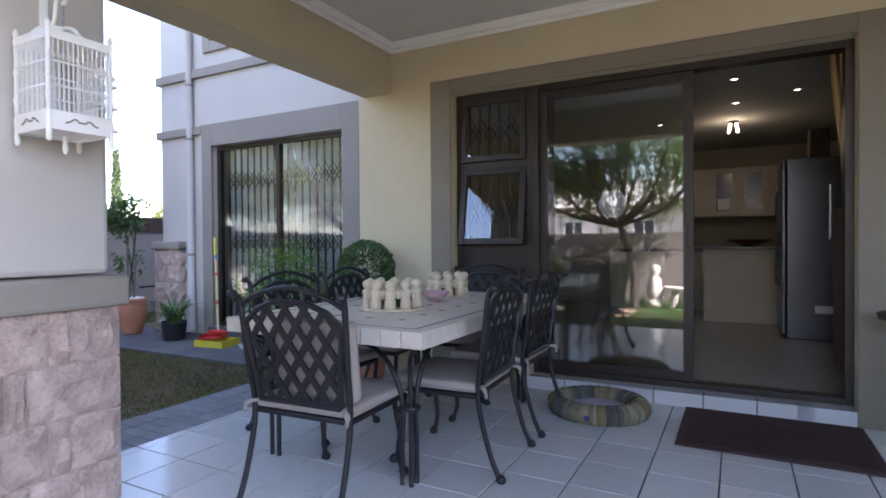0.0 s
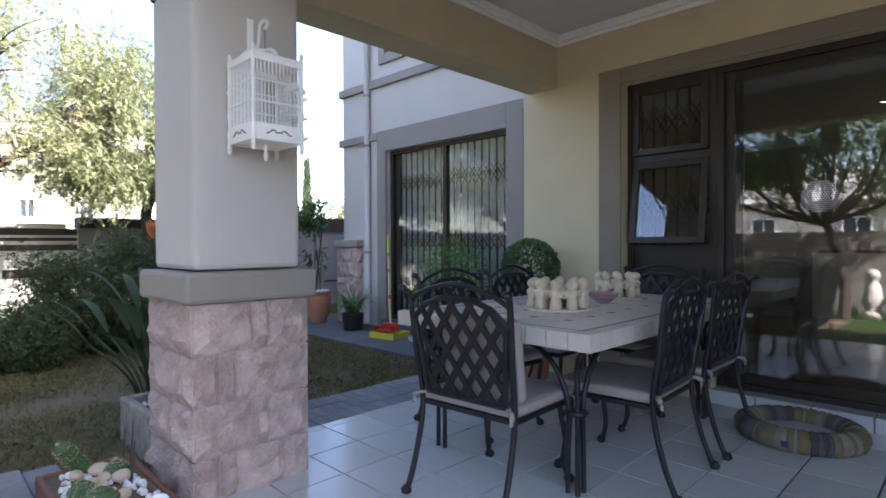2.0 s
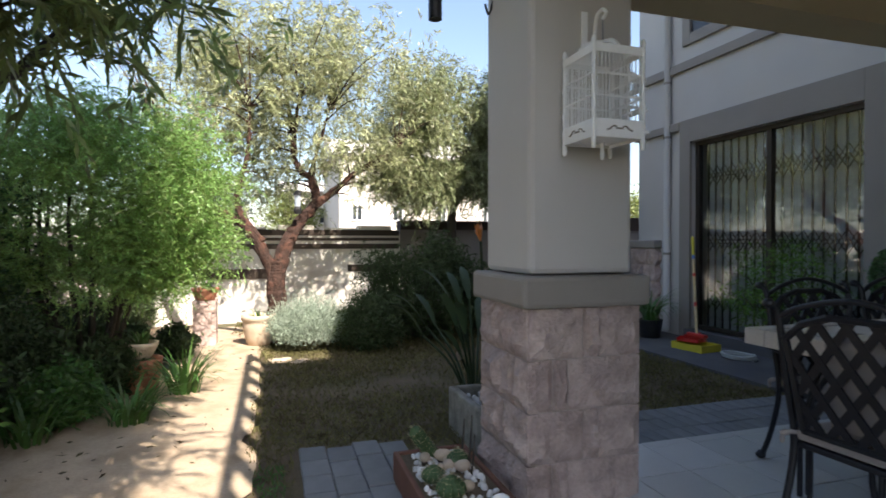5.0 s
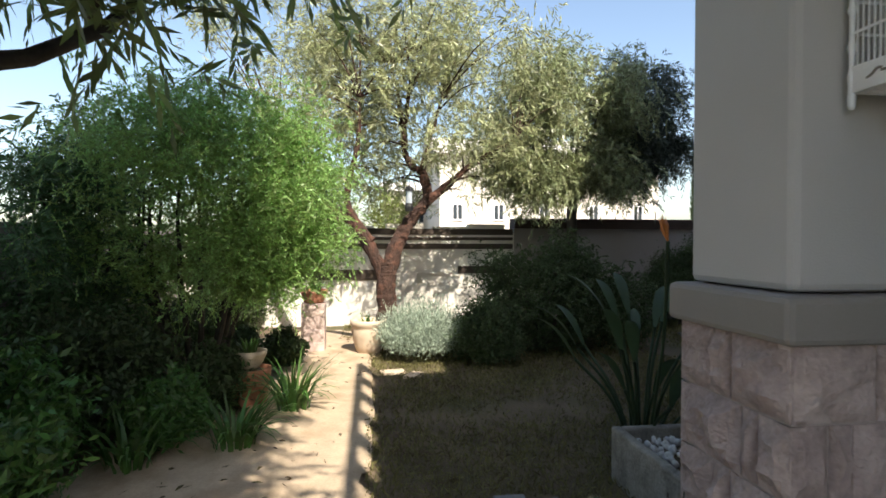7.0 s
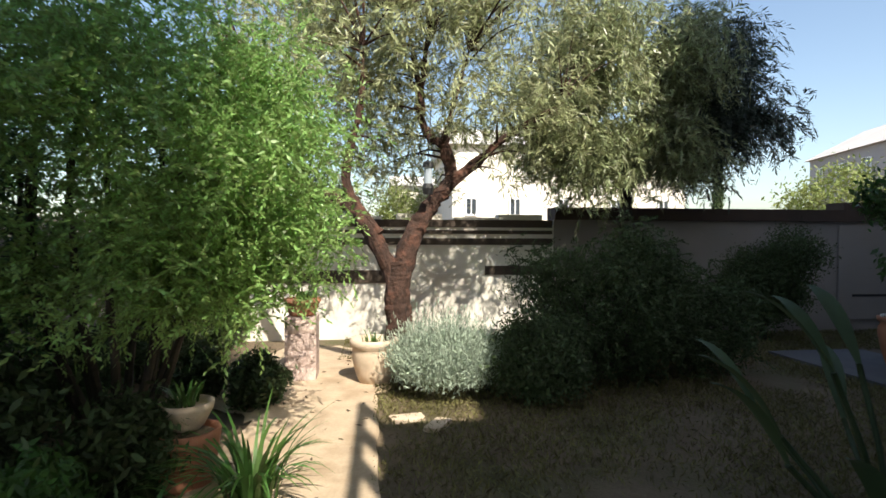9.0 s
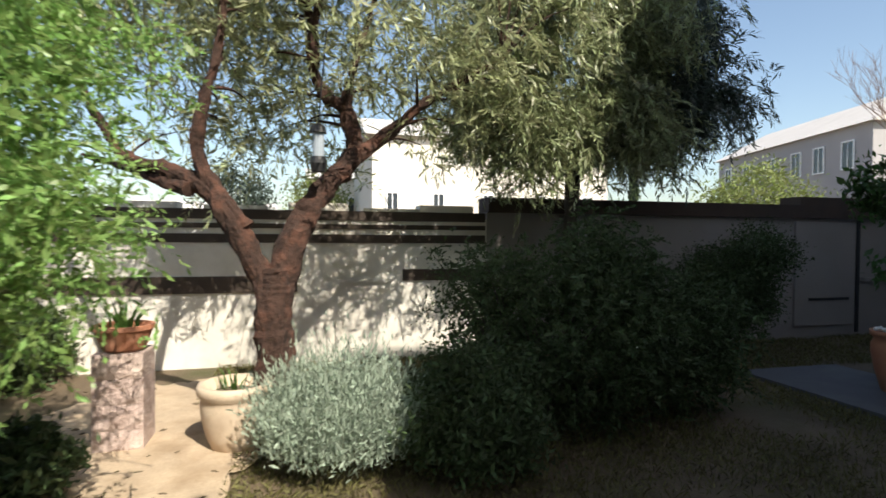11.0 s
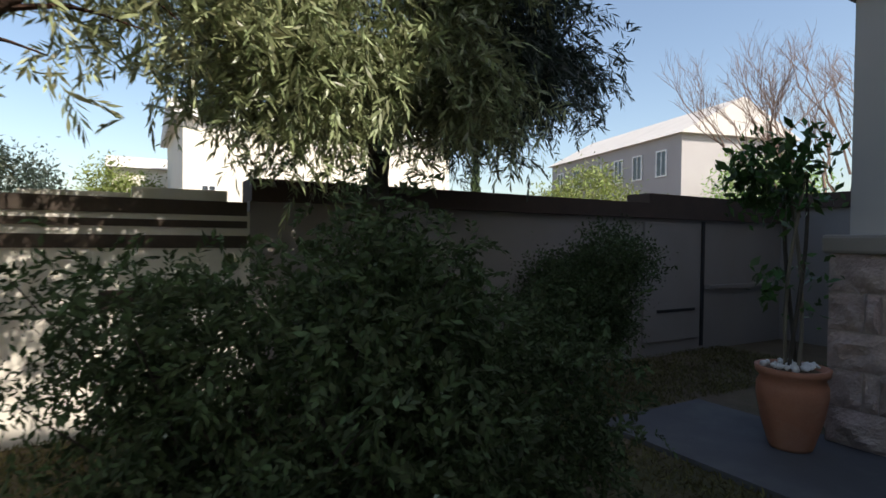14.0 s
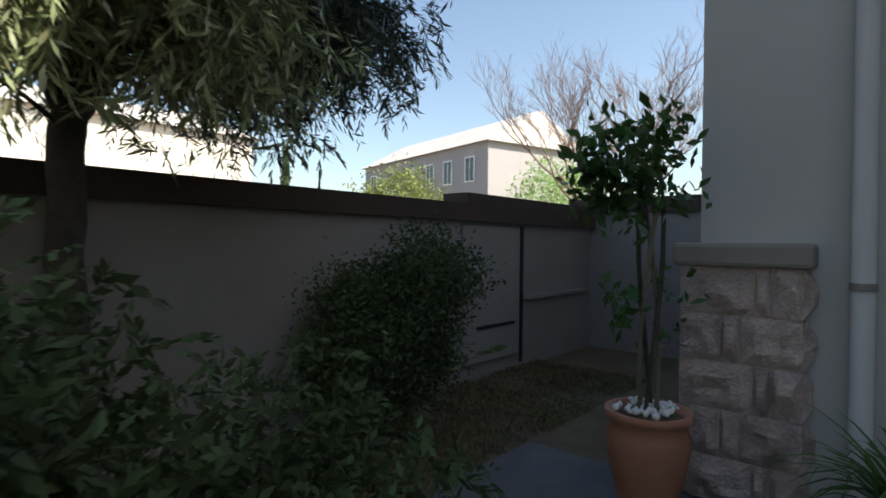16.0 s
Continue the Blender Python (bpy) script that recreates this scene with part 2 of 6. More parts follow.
# Storey and eave are out of view, placed to shade the lawn.
slab("upper_storey", -2.9, 4.2, 2.8, WALL, 3.3, 6.5, M_PLASTER, "added upper storey over the patio, out of view, for shade", "wall")
slab("upper_eave", -3.2, 4.3, 2.7, WALL, 6.5, 6.65, M_BRONZE, "dark eave of the added upper storey, placed for its shadow", "roof")
slab("house_roof", WEST - 0.4, 4.2, BACK - 0.68, 12.4, 6.75, 6.95, M_BRONZE, "dark house roof with eaves", "roof")
slab("wall_north", WEST, 4.2, 11.8, 12.0, -0.2, 6.75, M_PLASTER, "plain rear wall", "wall")

# taupe band round the door
def trim_frame(name, x0, x1, z0, z1, ix0, ix1, iz1, y, d, material, label):
    bm = bmesh.new()
    box(bm, x0, ix0, y - d, y, z0, z1)
    box(bm, ix1, x1, y - d, y, z0, z1)
    box(bm, ix0, ix1, y - d, y, iz1, z1)
    return setting(bm_obj(name, bm, material, bevel=0.004), label, "trim")


trim_frame("trim_door", -2.33, 0.80, 0.0, 2.52, -2.14, 0.64, 2.40, WALL, 0.02, M_TRIMDOOR, "taupe plaster band round the sliding door")
trim_frame("trim_wing_window", -6.10, -3.60, 0.0, 2.68, -5.92, -3.83, 2.40, BACK, 0.04, M_TRIM, "grey plaster band round the wing window")
for nm, z in (("trim_band_lower", 2.57), ("trim_band_upper", 3.30)):
    bm = bmesh.new()
    box(bm, WEST - 0.05, -6.1 if z < 3 else -3.1, BACK - 0.05, BACK, z, z + 0.1 if z < 3 else z + 0.11)
    box(bm, WEST - 0.05, WEST, BACK, 11.0, z, z + 0.1)
    setting(bm_obj(nm, bm, M_TRIM, bevel=0.006), "grey projecting plaster string course", "trim")
setting(bm_obj("trim_band_right", boxm(-3.6, -3.12, BACK - 0.05, BACK, 2.57, 2.68), M_TRIM, bevel=0.006), "grey plaster string course", "trim")

# beam, ceiling, upper slab of the balcony
slab("beam_side", -3.03, -2.74, 0.95, WALL, 2.48, 3.15, M_CREAM, "cream plastered roof beam over the patio edge", "beam")
slab("beam_front", -2.74, 3.4, 0.95, 1.24, 2.48, 3.15, M_CREAM, "cream plastered front beam of the patio", "beam")
slab("ceiling_patio", -2.74, 3.4, 1.24, WALL, 2.92, 3.15, M_CEIL, "white painted patio ceiling", "ceiling")
slab("balcony_floor", -3.12, 3.6, 0.93, WALL, 3.15, 3.3, M_TRIM, "balcony slab over the patio", "floor")

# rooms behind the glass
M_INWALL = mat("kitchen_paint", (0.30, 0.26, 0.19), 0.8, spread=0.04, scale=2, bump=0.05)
M_INTILE = mat("kitchen_tile", (0.38, 0.355, 0.31), 0.25, spread=0.06, scale=3, bump=0.03)
slab("floor_kitchen", -2.86, 3.4, WALL + 0.1, 9.6, -0.15, 0.1, M_INTILE, "beige tiled kitchen floor", "floor")
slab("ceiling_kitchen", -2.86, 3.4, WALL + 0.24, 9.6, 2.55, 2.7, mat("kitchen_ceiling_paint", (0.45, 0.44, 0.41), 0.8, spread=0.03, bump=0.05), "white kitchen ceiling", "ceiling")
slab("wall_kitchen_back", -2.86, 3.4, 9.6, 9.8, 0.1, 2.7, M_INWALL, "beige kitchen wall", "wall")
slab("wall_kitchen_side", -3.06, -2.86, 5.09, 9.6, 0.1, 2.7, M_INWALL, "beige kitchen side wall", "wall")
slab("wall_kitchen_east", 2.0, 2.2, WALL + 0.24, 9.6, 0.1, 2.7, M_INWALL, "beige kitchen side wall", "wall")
slab("floor_wing", WEST + 0.24, -3.06, BACK + 0.1, 8.5, -0.15, 0.1, M_INTILE, "tiled floor of the wing room", "floor")
slab("ceiling_wing", WEST + 0.24, -3.06, BACK + 0.24, 8.5, 2.55, 2.7, M_CEIL, "white ceiling of the wing room", "ceiling")
slab("wall_wing_back", WEST + 0.24, -3.06, 8.5, 8.7, 0.1, 2.7, M_INWALL, "wall of the wing room", "wall")

# boundary wall, in two heights; the high part's plaster is darkened for shade
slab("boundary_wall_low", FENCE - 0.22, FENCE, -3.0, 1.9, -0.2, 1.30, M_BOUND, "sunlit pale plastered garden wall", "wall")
slab("boundary_wall_high", FENCE - 0.22, FENCE, 1.9, 8.2, -0.2, 1.37, M_BOUND2, "garden wall with its shade darkened into the plaster", "wall")
slab("boundary_wall_north", FENCE - 0.22, -6.0, 8.2, 8.42, -0.2, 1.55, M_BOUND2, "rear garden wall with plaster darkened for shade", "wall")
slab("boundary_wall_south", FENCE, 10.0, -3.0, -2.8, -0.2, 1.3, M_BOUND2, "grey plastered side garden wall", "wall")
slab("boundary_coping_high", FENCE - 0.27, FENCE + 0.06, 1.9, 8.2, 1.37, 1.52, M_BROWNBR, "dark brown wall coping", "wall")
slab("boundary_coping_north", FENCE - 0.27, -6.0, 8.14, 8.48, 1.55, 1.72, M_BROWNBR, "dark brown wall coping", "wall")

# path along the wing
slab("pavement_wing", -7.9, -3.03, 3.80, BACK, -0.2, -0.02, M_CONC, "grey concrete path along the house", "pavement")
slab("pavement_edge", -3.60, -3.03, 1.75, 3.80, -0.2, -0.03, M_MORTAR, "bed of the grey paver strip", "pavement")

# ---- more materials ----
M_CUSHION = mat("beige_cushion", (0.33, 0.28, 0.255), 0.95, spread=0.1, scale=6, fine=250, bump=0.3)
M_TABLE = mat("stone_mosaic", (0.62, 0.56, 0.49), 0.35, spread=0.15, scale=9, fine=80, bump=0.05, per_object=0.08, stain=(0.5, 0.42, 0.35), stain_amt=0.4, stain_scale=7)
M_TBORDER = mat("brown_inlay", (0.16, 0.12, 0.10), 0.4, spread=0.2, scale=10, bump=0.05)
M_CERAMIC = mat("cream_ceramic", (0.62, 0.52, 0.38), 0.55, spread=0.15, scale=18, fine=120, bump=0.15, stain=(0.45, 0.33, 0.2), stain_amt=0.4, stain_scale=20)
M_PINKGLASS = mat("pink_cut_glass", (0.88, 0.66, 0.68), 0.08, spread=0.1, bump=0, trans=0.8)
M_MAT = mat("brown_rubber_mat", (0.055, 0.028, 0.027), 0.85, spread=0.2, scale=20, fine=300, bump=0.5)
M_BEDWOOL = mat("pale_fleece", (0.42, 0.38, 0.42), 0.95, spread=0.12, scale=15, fine=200, bump=0.5)
BED_COLS = [mat("bed_stripe", c, 0.95, spread=0.15, scale=20, fine=250, bump=0.4) for c in ((0.17, 0.15, 0.09), (0.075, 0.07, 0.06), (0.24, 0.21, 0.15), (0.10, 0.10, 0.095), (0.18, 0.14, 0.07))]
M_STEEL = mat("brushed_steel", (0.14, 0.145, 0.16), 0.32, 0.9, spread=0.06, scale=4, bump=0.03)
M_COUNTER = mat("dark_granite", (0.03, 0.03, 0.032), 0.2, spread=0.4, scale=60, bump=0.02)
M_CABINET = mat("pale_cabinet", (0.55, 0.48, 0.38), 0.5, spread=0.06, scale=6, bump=0.05)
M_CURTAIN = mat("gold_curtain", (0.42, 0.29, 0.14), 0.9, spread=0.15, scale=8, fine=200, bump=0.2)
M_BLIND = mat("pale_blind", (0.78, 0.83, 0.90), 0.8, spread=0.06, scale=6, fine=150, bump=0.1)
M_RED = mat("red_plastic", (0.55, 0.04, 0.03), 0.4, spread=0.1, scale=12, bump=0.05)
M_YELLOW = mat("yellow_plastic", (0.62, 0.52, 0.05), 0.4, spread=0.1, scale=12, bump=0.05)
M_STRAW = mat("pale_wood_pole", (0.60, 0.46, 0.25), 0.6, spread=0.12, scale=15, bump=0.1)
M_BLUE = mat("blue_plastic", (0.10, 0.20, 0.55), 0.4, spread=0.1, bump=0.03)
M_BLUEDK = mat("navy_cloth", (0.03, 0.04, 0.12), 0.8, spread=0.1, bump=0.1)
M_BLACKPOT = mat("black_plastic", (0.02, 0.02, 0.022), 0.5, spread=0.2, scale=15, bump=0.1)
M_PEBBLE = mat("white_pebble", (0.72, 0.70, 0.68), 0.7, spread=0.08, scale=25, bump=0.2, per_island=0.1)
M_SILL = mat("sill_tile", (0.30, 0.29, 0.28), 0.3, spread=0.08, scale=5, bump=0.03)
L_TOPIARY = leaf_mat("box_leaves", (0.08, 0.155, 0.06), 0.4)
L_FERN = leaf_mat("light_green_leaves", (0.13, 0.25, 0.05), 0.4)
L_FICUS = leaf_mat("ficus_leaves", (0.05, 0.11, 0.028), 0.4, 0.35)
L_STRAP = leaf_mat("strap_leaves", (0.08, 0.175, 0.04), 0.35, 0.4)


def emitter(name, col, power):
    m = bpy.data.materials.new(name)
    m.use_nodes = True
    b = m.node_tree.nodes["Principled BSDF"]
    b.inputs["Base Color"].default_value = (*col, 1)
    b.inputs["Emission Color"].default_value = (*col, 1)
    b.inputs["Emission Strength"].default_value = power
    return m


M_LAMP = emitter("lamp_glow", (1.0, 0.86, 0.6), 2.2)

rng = np.random.default_rng(7)


def leaves_mesh(name, material, centers, dirs, length, width, parent=None, smooth=False, jitter=0.3):
    """Kite-shaped leaves, slightly folded, as one mesh: centres and pointing directions as arrays."""
    n = len(centers)
    d = dirs / (np.linalg.norm(dirs, axis=1, keepdims=True) + 1e-9)
    r = rng.normal(size=(n, 3))
    s = np.cross(d, r)
    s /= np.linalg.norm(s, axis=1, keepdims=True) + 1e-9
    k = (1 + jitter * rng.normal(size=(n, 1))).clip(0.5, 1.7)
    L, W = length * k, width * k
    nn = np.cross(d, s)
    v = np.stack([centers - d * L * 0.5, centers + s * W * 0.5 + nn * W * 0.15, centers + d * L * 0.5, centers - s * W * 0.5 + nn * W * 0.15], 1).reshape(-1, 3)
    me = bpy.data.meshes.new(name)
    me.vertices.add(4 * n)
    me.vertices.foreach_set("co", v.astype(np.float32).ravel())
    me.loops.add(4 * n)
    me.loops.foreach_set("vertex_index", np.arange(4 * n, dtype=np.int32))
    me.polygons.add(n)
    me.polygons.foreach_set("loop_start", np.arange(0, 4 * n, 4, dtype=np.int32))
    me.update(calc_edges=True)
    me.materials.append(material)
    ob = new(name, me)
    if parent:
        ob.parent = parent
    return ob


def in_shell(n, radii, inner=0.55):
    """Random places inside an ellipsoid, more of them towards its skin."""
    p = rng.normal(size=(n, 3))
    p /= np.linalg.norm(p, axis=1, keepdims=True)
    return p * (inner + (1 - inner) * rng.random((n, 1)) ** 0.5) * np.array(radii)


def clumpy(big, small, radii, inner, spread):
    """Centres of leaf tufts gathered in boughs, so that the outline is uneven and has gaps."""
    c = np.repeat(in_shell(big, radii, inner), small, 0)
    return c + rng.normal(size=c.shape) * np.array(spread)


def blades(name, material, n, base_r, length, width, lean, parent, seg=5, z0=0.0):
    """A clump of arching strap leaves."""
    bm = bmesh.new()
    for _ in range(n):
        a = rng.random() * 2 * math.pi
        r0 = base_r * math.sqrt(rng.random())
        L = length * (0.65 + 0.5 * rng.random())
        ln = lean * (0.4 + 0.9 * rng.random())
        out = Vector((math.cos(a), math.sin(a), 0))
        side = Vector((-out.y, out.x, 0))
        p = out * r0 + Vector((0, 0, z0))
        ang = math.pi / 2 - 0.15
        prev = None
        for k in range(seg + 1):
            w = width * (1 - (k / seg) ** 2) * (0.6 + 0.4 * min(1, k)) + 0.001
            v1, v2 = bm.verts.new(p + side * w / 2), bm.verts.new(p - side * w / 2)
            if prev:
                bm.faces.new((prev[0], prev[1], v2, v1))
            prev = (v1, v2)
            p = p + (out * math.cos(ang) + Vector((0, 0, math.sin(ang)))) * L / seg
            ang -= ln / seg
    return part(name, bm, material, parent)


# ---- pillar ----
def rock_block(w, d, h, amp, seed):
    """A rock-faced block: flat at the back and joints, rough and bulging in front (towards +x)."""
    bm = bmesh.new()
    nu, nv = 8, 7
    g = [[None] * (nv + 1) for _ in range(nu + 1)]
    for i in range(nu + 1):
        for j in range(nv + 1):
            u, v = i / nu, j / nv
            e = min(u, 1 - u, v, 1 - v)
            bulge = amp * min(1.0, e * 4) * (0.7 + 0.9 * noise.noise((u * 2.3 * w / 0.2 + seed * 7.1, v * 2.3 * h / 0.2, seed * 3.3)))
            g[i][j] = bm.verts.new((max(0.0, bulge), (u - 0.5) * w, v * h))
    for i in range(nu):
        for j in range(nv):
            bm.faces.new((g[i][j], g[i + 1][j], g[i + 1][j + 1], g[i][j + 1]))
    b = [bm.verts.new((-d, y, z)) for y, z in ((-w / 2, 0), (w / 2, 0), (w / 2, h), (-w / 2, h))]
    bm.faces.new((b[3], b[2], b[1], b[0]))
    edges = [[g[i][0] for i in range(nu + 1)], [g[nu][j] for j in range(nv + 1)], [g[nu - i][nv] for i in range(nu + 1)], [g[0][nv - j] for j in range(nv + 1)]]
    for e, (p, q) in zip(edges, ((0, 1), (1, 2), (2, 3), (3, 0))):
        bm.faces.new([b[p], b[q]] + e[::-1])
    return bm


def stone_pier(name, x0, x1, y0, y1, z0, z1, courses, label, category, seed=0, cap_h=0.1, over=0.04, cap_z=None):
    """A square pier faced with rock-faced stones on all four sides, with a cap."""
    cx, cy = (x0 + x1) / 2, (y0 + y1) / 2
    root = thing(name, (cx, cy, z0), label, category)
    part("core", boxm(x0 + 0.013 - cx, x1 - 0.013 - cx, y0 + 0.013 - cy, y1 - 0.013 - cy, 0, z1 - z0), M_MORTAR, root)
    ch = (z1 - z0) / courses
    rnd = random.Random(seed)
    k = 0
    for side in range(4):
        half = ((x1 - x0) / 2, (y1 - y0) / 2)[side % 2]
        length = (y1 - y0, x1 - x0)[side % 2]
        turn = pose(0, 0, 0, 0, 0, 90 * side)
        for c in range(courses):
            if c % 2 == 0:
                pieces = [0.62, 0.13, 0.25] if side % 2 else [0.22, 0.13, 0.65]
            else:
                pieces = [0.36, 0.16, 0.48] if side % 2 else [0.48, 0.14, 0.38]
            off = -length / 2
            for f in pieces:
                w = f * length
                bm = rock_block(w - 0.008, 0.045, ch - 0.008, rnd.uniform(0.03, 0.05), seed + k)
                k += 1
                st = part("stone", bm, M_SAND, root)
                st.matrix_basis = turn @ pose(half - 0.008, off + w / 2, c * ch + 0.004)
                off += w
    bm = boxm(x0 - over - cx, x1 + over - cx, y0 - over - cy, y1 + over - cy, z1 - z0, z1 - z0 + cap_h)
    part("cap", bm, M_TRIM, root, "grey plaster cap", bevel=0.02)
    return root


pillar = stone_pier("pillar", -3.05, -2.49, 0.94, 1.52, -0.04, 0.875, 4, "plastered patio pillar on a rough pink sandstone base", "pillar", 3, 0.14, 0.032)
part("shaft", boxm(-0.26, 0.25, -0.262, 0.262, 1.06, 2.52), M_PLASTER, pillar, "pale grey plastered shaft", bevel=0.025)
# pier at the corner of the wing
pier = stone_pier("stone_pier", -7.02, -6.50, 4.76, 5.30, -0.03, 1.08, 5, "low pink sandstone pier against the house corner", "pier", 41, 0.11, 0.03)

# dark wall bracket with a short pipe near the top of the pillar
br = thing("wall_bracket", (-2.95, 0.98, 2.44), "black metal bracket with a short drop pipe on the pillar", "bracket")
bm = bmesh.new()
tube(bm, [(0, 0, 0), (-0.05, -0.30, 0.02)], 0.018)
part("arm", bm, M_IRON, br)
bm = bmesh.new()
tube(bm, [(-0.05, -0.30, 0.06), (-0.05, -0.30, -0.16)], 0.035, 12)
part("drop_pipe", bm, M_IRON, br)
bm = bmesh.new()
tube(bm, curve_pts([(0.0, 0, -0.02), (0.0, -0.03, -0.12), (0.02, -0.06, -0.08)], 5), 0.006, 6)
part("hook", bm, M_IRON, br)

# balcony rail over the patio edge
rail = thing("balcony_rail", (0, 0.95, 3.3), "dark low balcony rail above the patio edge", "railing")
part("handrail", boxm(-3.1, 3.5, -0.03, 0.02, 0.44, 0.49), M_BRONZE, rail)
for i in range(14):
    part("post", boxm(-3.08 + 0.47 * i, -2.94 + 0.47 * i, -0.02, 0.02, 0.0, 0.44), M_BRONZE, rail)

# ---- cornice and step ----
bm = bmesh.new()
for a in ((-2.74, -2.68, 1.24, WALL), (-2.68, 3.4, WALL - 0.06, WALL)):
    box(bm, *a, 2.86, 2.92)
for a in ((-2.74, -2.71, 1.24, WALL), (-2.71, 3.4, WALL - 0.03, WALL)):
    box(bm, *a, 2.83, 2.86)
setting(bm_obj("cornice", bm, M_WHITE, bevel=0.01), "white moulded ceiling cornice", "trim")
bm = bmesh.new()
lathe(bm, [(0.045, 2.914), (0.045, 2.922)], 16, (-1.2, 3.0, 0))
tagged(bm_obj("ceiling_downlight", bm, M_WHITE), "small round white downlight in the patio ceiling", "light")

step = slab("door_step", -1.46, 0.64, 4.125, DOOR + 0.1, -0.02, 0.085, M_GROUT, "tiled step under the sliding door", "step")

# ---- sliding door and side window ----
def frame_box(bm, x0, x1, z0, z1, w, y0, y1):
    box(bm, x0, x0 + w, y0, y1, z0, z1)
    box(bm, x1 - w, x1, y0, y1, z0, z1)
    box(bm, x0 + w, x1 - w, y0, y1, z0, z0 + w)
    box(bm, x0 + w, x1 - w, y0, y1, z1 - w, z1)


def frame_bm(*a):
    bm = bmesh.new()
    frame_box(bm, *a)
    return bm


door = thing("sliding_door", (0, 0, 0), "dark bronze sliding glass door, one leaf slid open", "door", kind="structure")
door.name = "door_1"
part("outer_frame", frame_bm(-1.46, 0.64, 0.09, 2.40, 0.05, DOOR - 0.03, DOOR + 0.09), M_BRONZE, door, bevel=0.004)
leaf = part("fixed_leaf", frame_bm(-1.41, -0.28, 0.14, 2.35, 0.065, DOOR, DOOR + 0.03), M_BRONZE, door, bevel=0.004)
def pane_of(nm, x0, x1, z0, z1, y, parent):
    bm = bmesh.new()
    bm.faces.new([bm.verts.new(q) for q in ((x0, y, z0), (x1, y, z0), (x1, y, z1), (x0, y, z1))])
    p = part(nm, bm, M_GLASS, parent, "clear reflecting glass pane")
    p.visible_shadow = False
    return p
pane_of("pane", -1.345, -0.345, 0.205, 2.285, DOOR + 0.012, leaf)
sl = part("sliding_leaf", frame_bm(-1.37, -0.29, 0.14, 2.35, 0.065, DOOR + 0.045, DOOR + 0.075), M_BRONZE, door, bevel=0.004)
pane_of("pane", -1.305, -0.355, 0.205, 2.285, DOOR + 0.058, sl)
bm = boxm(-0.335, -0.315, DOOR - 0.03, DOOR, 1.10, 1.35)
part("handle", bm, M_BRONZE, leaf, "dark bronze pull handle", bevel=0.005)
bm = bmesh.new()
tube(bm, [(0.52, DOOR + 0.02, 1.15), (0.52, DOOR + 0.02, 1.5)], 0.012)
part("grab_bar", bm, M_STEEL, door, "pale metal bar")
# round perforated sticker on the glass
dk = thing("glass_sticker", (-0.84, DOOR + 0.008, 1.43), "round pale perforated sticker on the door glass", "sticker")
bm = bmesh.new()
for i in range(-7, 8):
    for j in range(-7, 8):
        x, z = i * 0.0155 + (0.0078 if j % 2 else 0), j * 0.0135
        if x * x + z * z < 0.0114:
            c = bmesh.ops.create_circle(bm, cap_ends=True, segments=6, radius=0.0045, matrix=pose(x, 0, z, 90))
part("dots", bm, M_WHITE, dk)

win = thing("window_1", (0, 0, 0), "dark bronze side window with two top-hung sashes, one ajar", "window", kind="structure")
part("outer_frame", frame_bm(-2.14, -1.46, 0.62, 2.40, 0.05, DOOR - 0.03, DOOR + 0.06), M_BRONZE, win, bevel=0.004)
part("transom", boxm(-2.09, -1.51, DOOR - 0.02, DOOR + 0.05, 1.76, 1.82), M_BRONZE, win)
part("transom", boxm(-2.09, -1.51, DOOR - 0.02, DOOR + 0.05, 1.06, 1.12), M_BRONZE, win)
part("lower_panel", boxm(-2.09, -1.51, DOOR + 0.0, DOOR + 0.02, 0.67, 1.06), M_BRONZE, win)
for z0, z1, tilt in ((1.82, 2.35, 3), (1.12, 1.76, 9)):
    h = z1 - z0
    s = part("sash", frame_bm(-0.29, 0.29, -h, 0, 0.05, -0.02, 0.02), M_BRONZE, win, bevel=0.004)
    s.matrix_basis = pose(-1.80, DOOR - 0.01, z1, -tilt, 0, 0)
    pane_of("pane", -0.24, 0.24, -h + 0.05, -0.05, 0.0, s)
setting(bm_obj("window_sill_1", boxm(-2.14, -1.46, WALL - 0.03, DOOR - 0.03, 0.58, 0.62), M_TRIM, bevel=0.005), "plastered window sill", "sill")

# security trellis behind the side window and the fixed leaf
def trellis(name, x0, x1, z0, z1, y, n, bands, label):
    root = thing(name, (0, 0, 0), label, "security gate")
    pitch = (x1 - x0) / n
    for i in range(n + 1):
        part("bar", boxm(x0 + pitch * i - 0.008, x0 + pitch * i + 0.008, y - 0.008, y + 0.008, z0, z1), M_IRON, root)
    for zb in bands:
        bm = bmesh.new()
        for i in range(n):
            for s in (0, 1):
                a = Vector((x0 + pitch * i, y + 0.012, zb + (0 if s else 0.16)))
                b = Vector((x0 + pitch * (i + 1), y + 0.012, zb + (0.16 if s else 0)))
                tube(bm, [a, b], 0.007, 4)
                tube(bm, [a + Vector((0, 0, 0.08)), b + Vector((0, 0, 0.08))], 0.005, 4)
        part("lattice", bm, M_IRON, root)
    return root


trellis("security_trellis", -2.08, -1.52, 0.64, 2.38, 4.40, 6, (1.3, 2.0), "black folding security trellis behind the side window")
trellis("security_trellis", -5.80, -3.88, 0.12, 2.38, 4.99, 17, (1.05, 1.85, 0.35), "black folding security trellis behind the wing door glass")

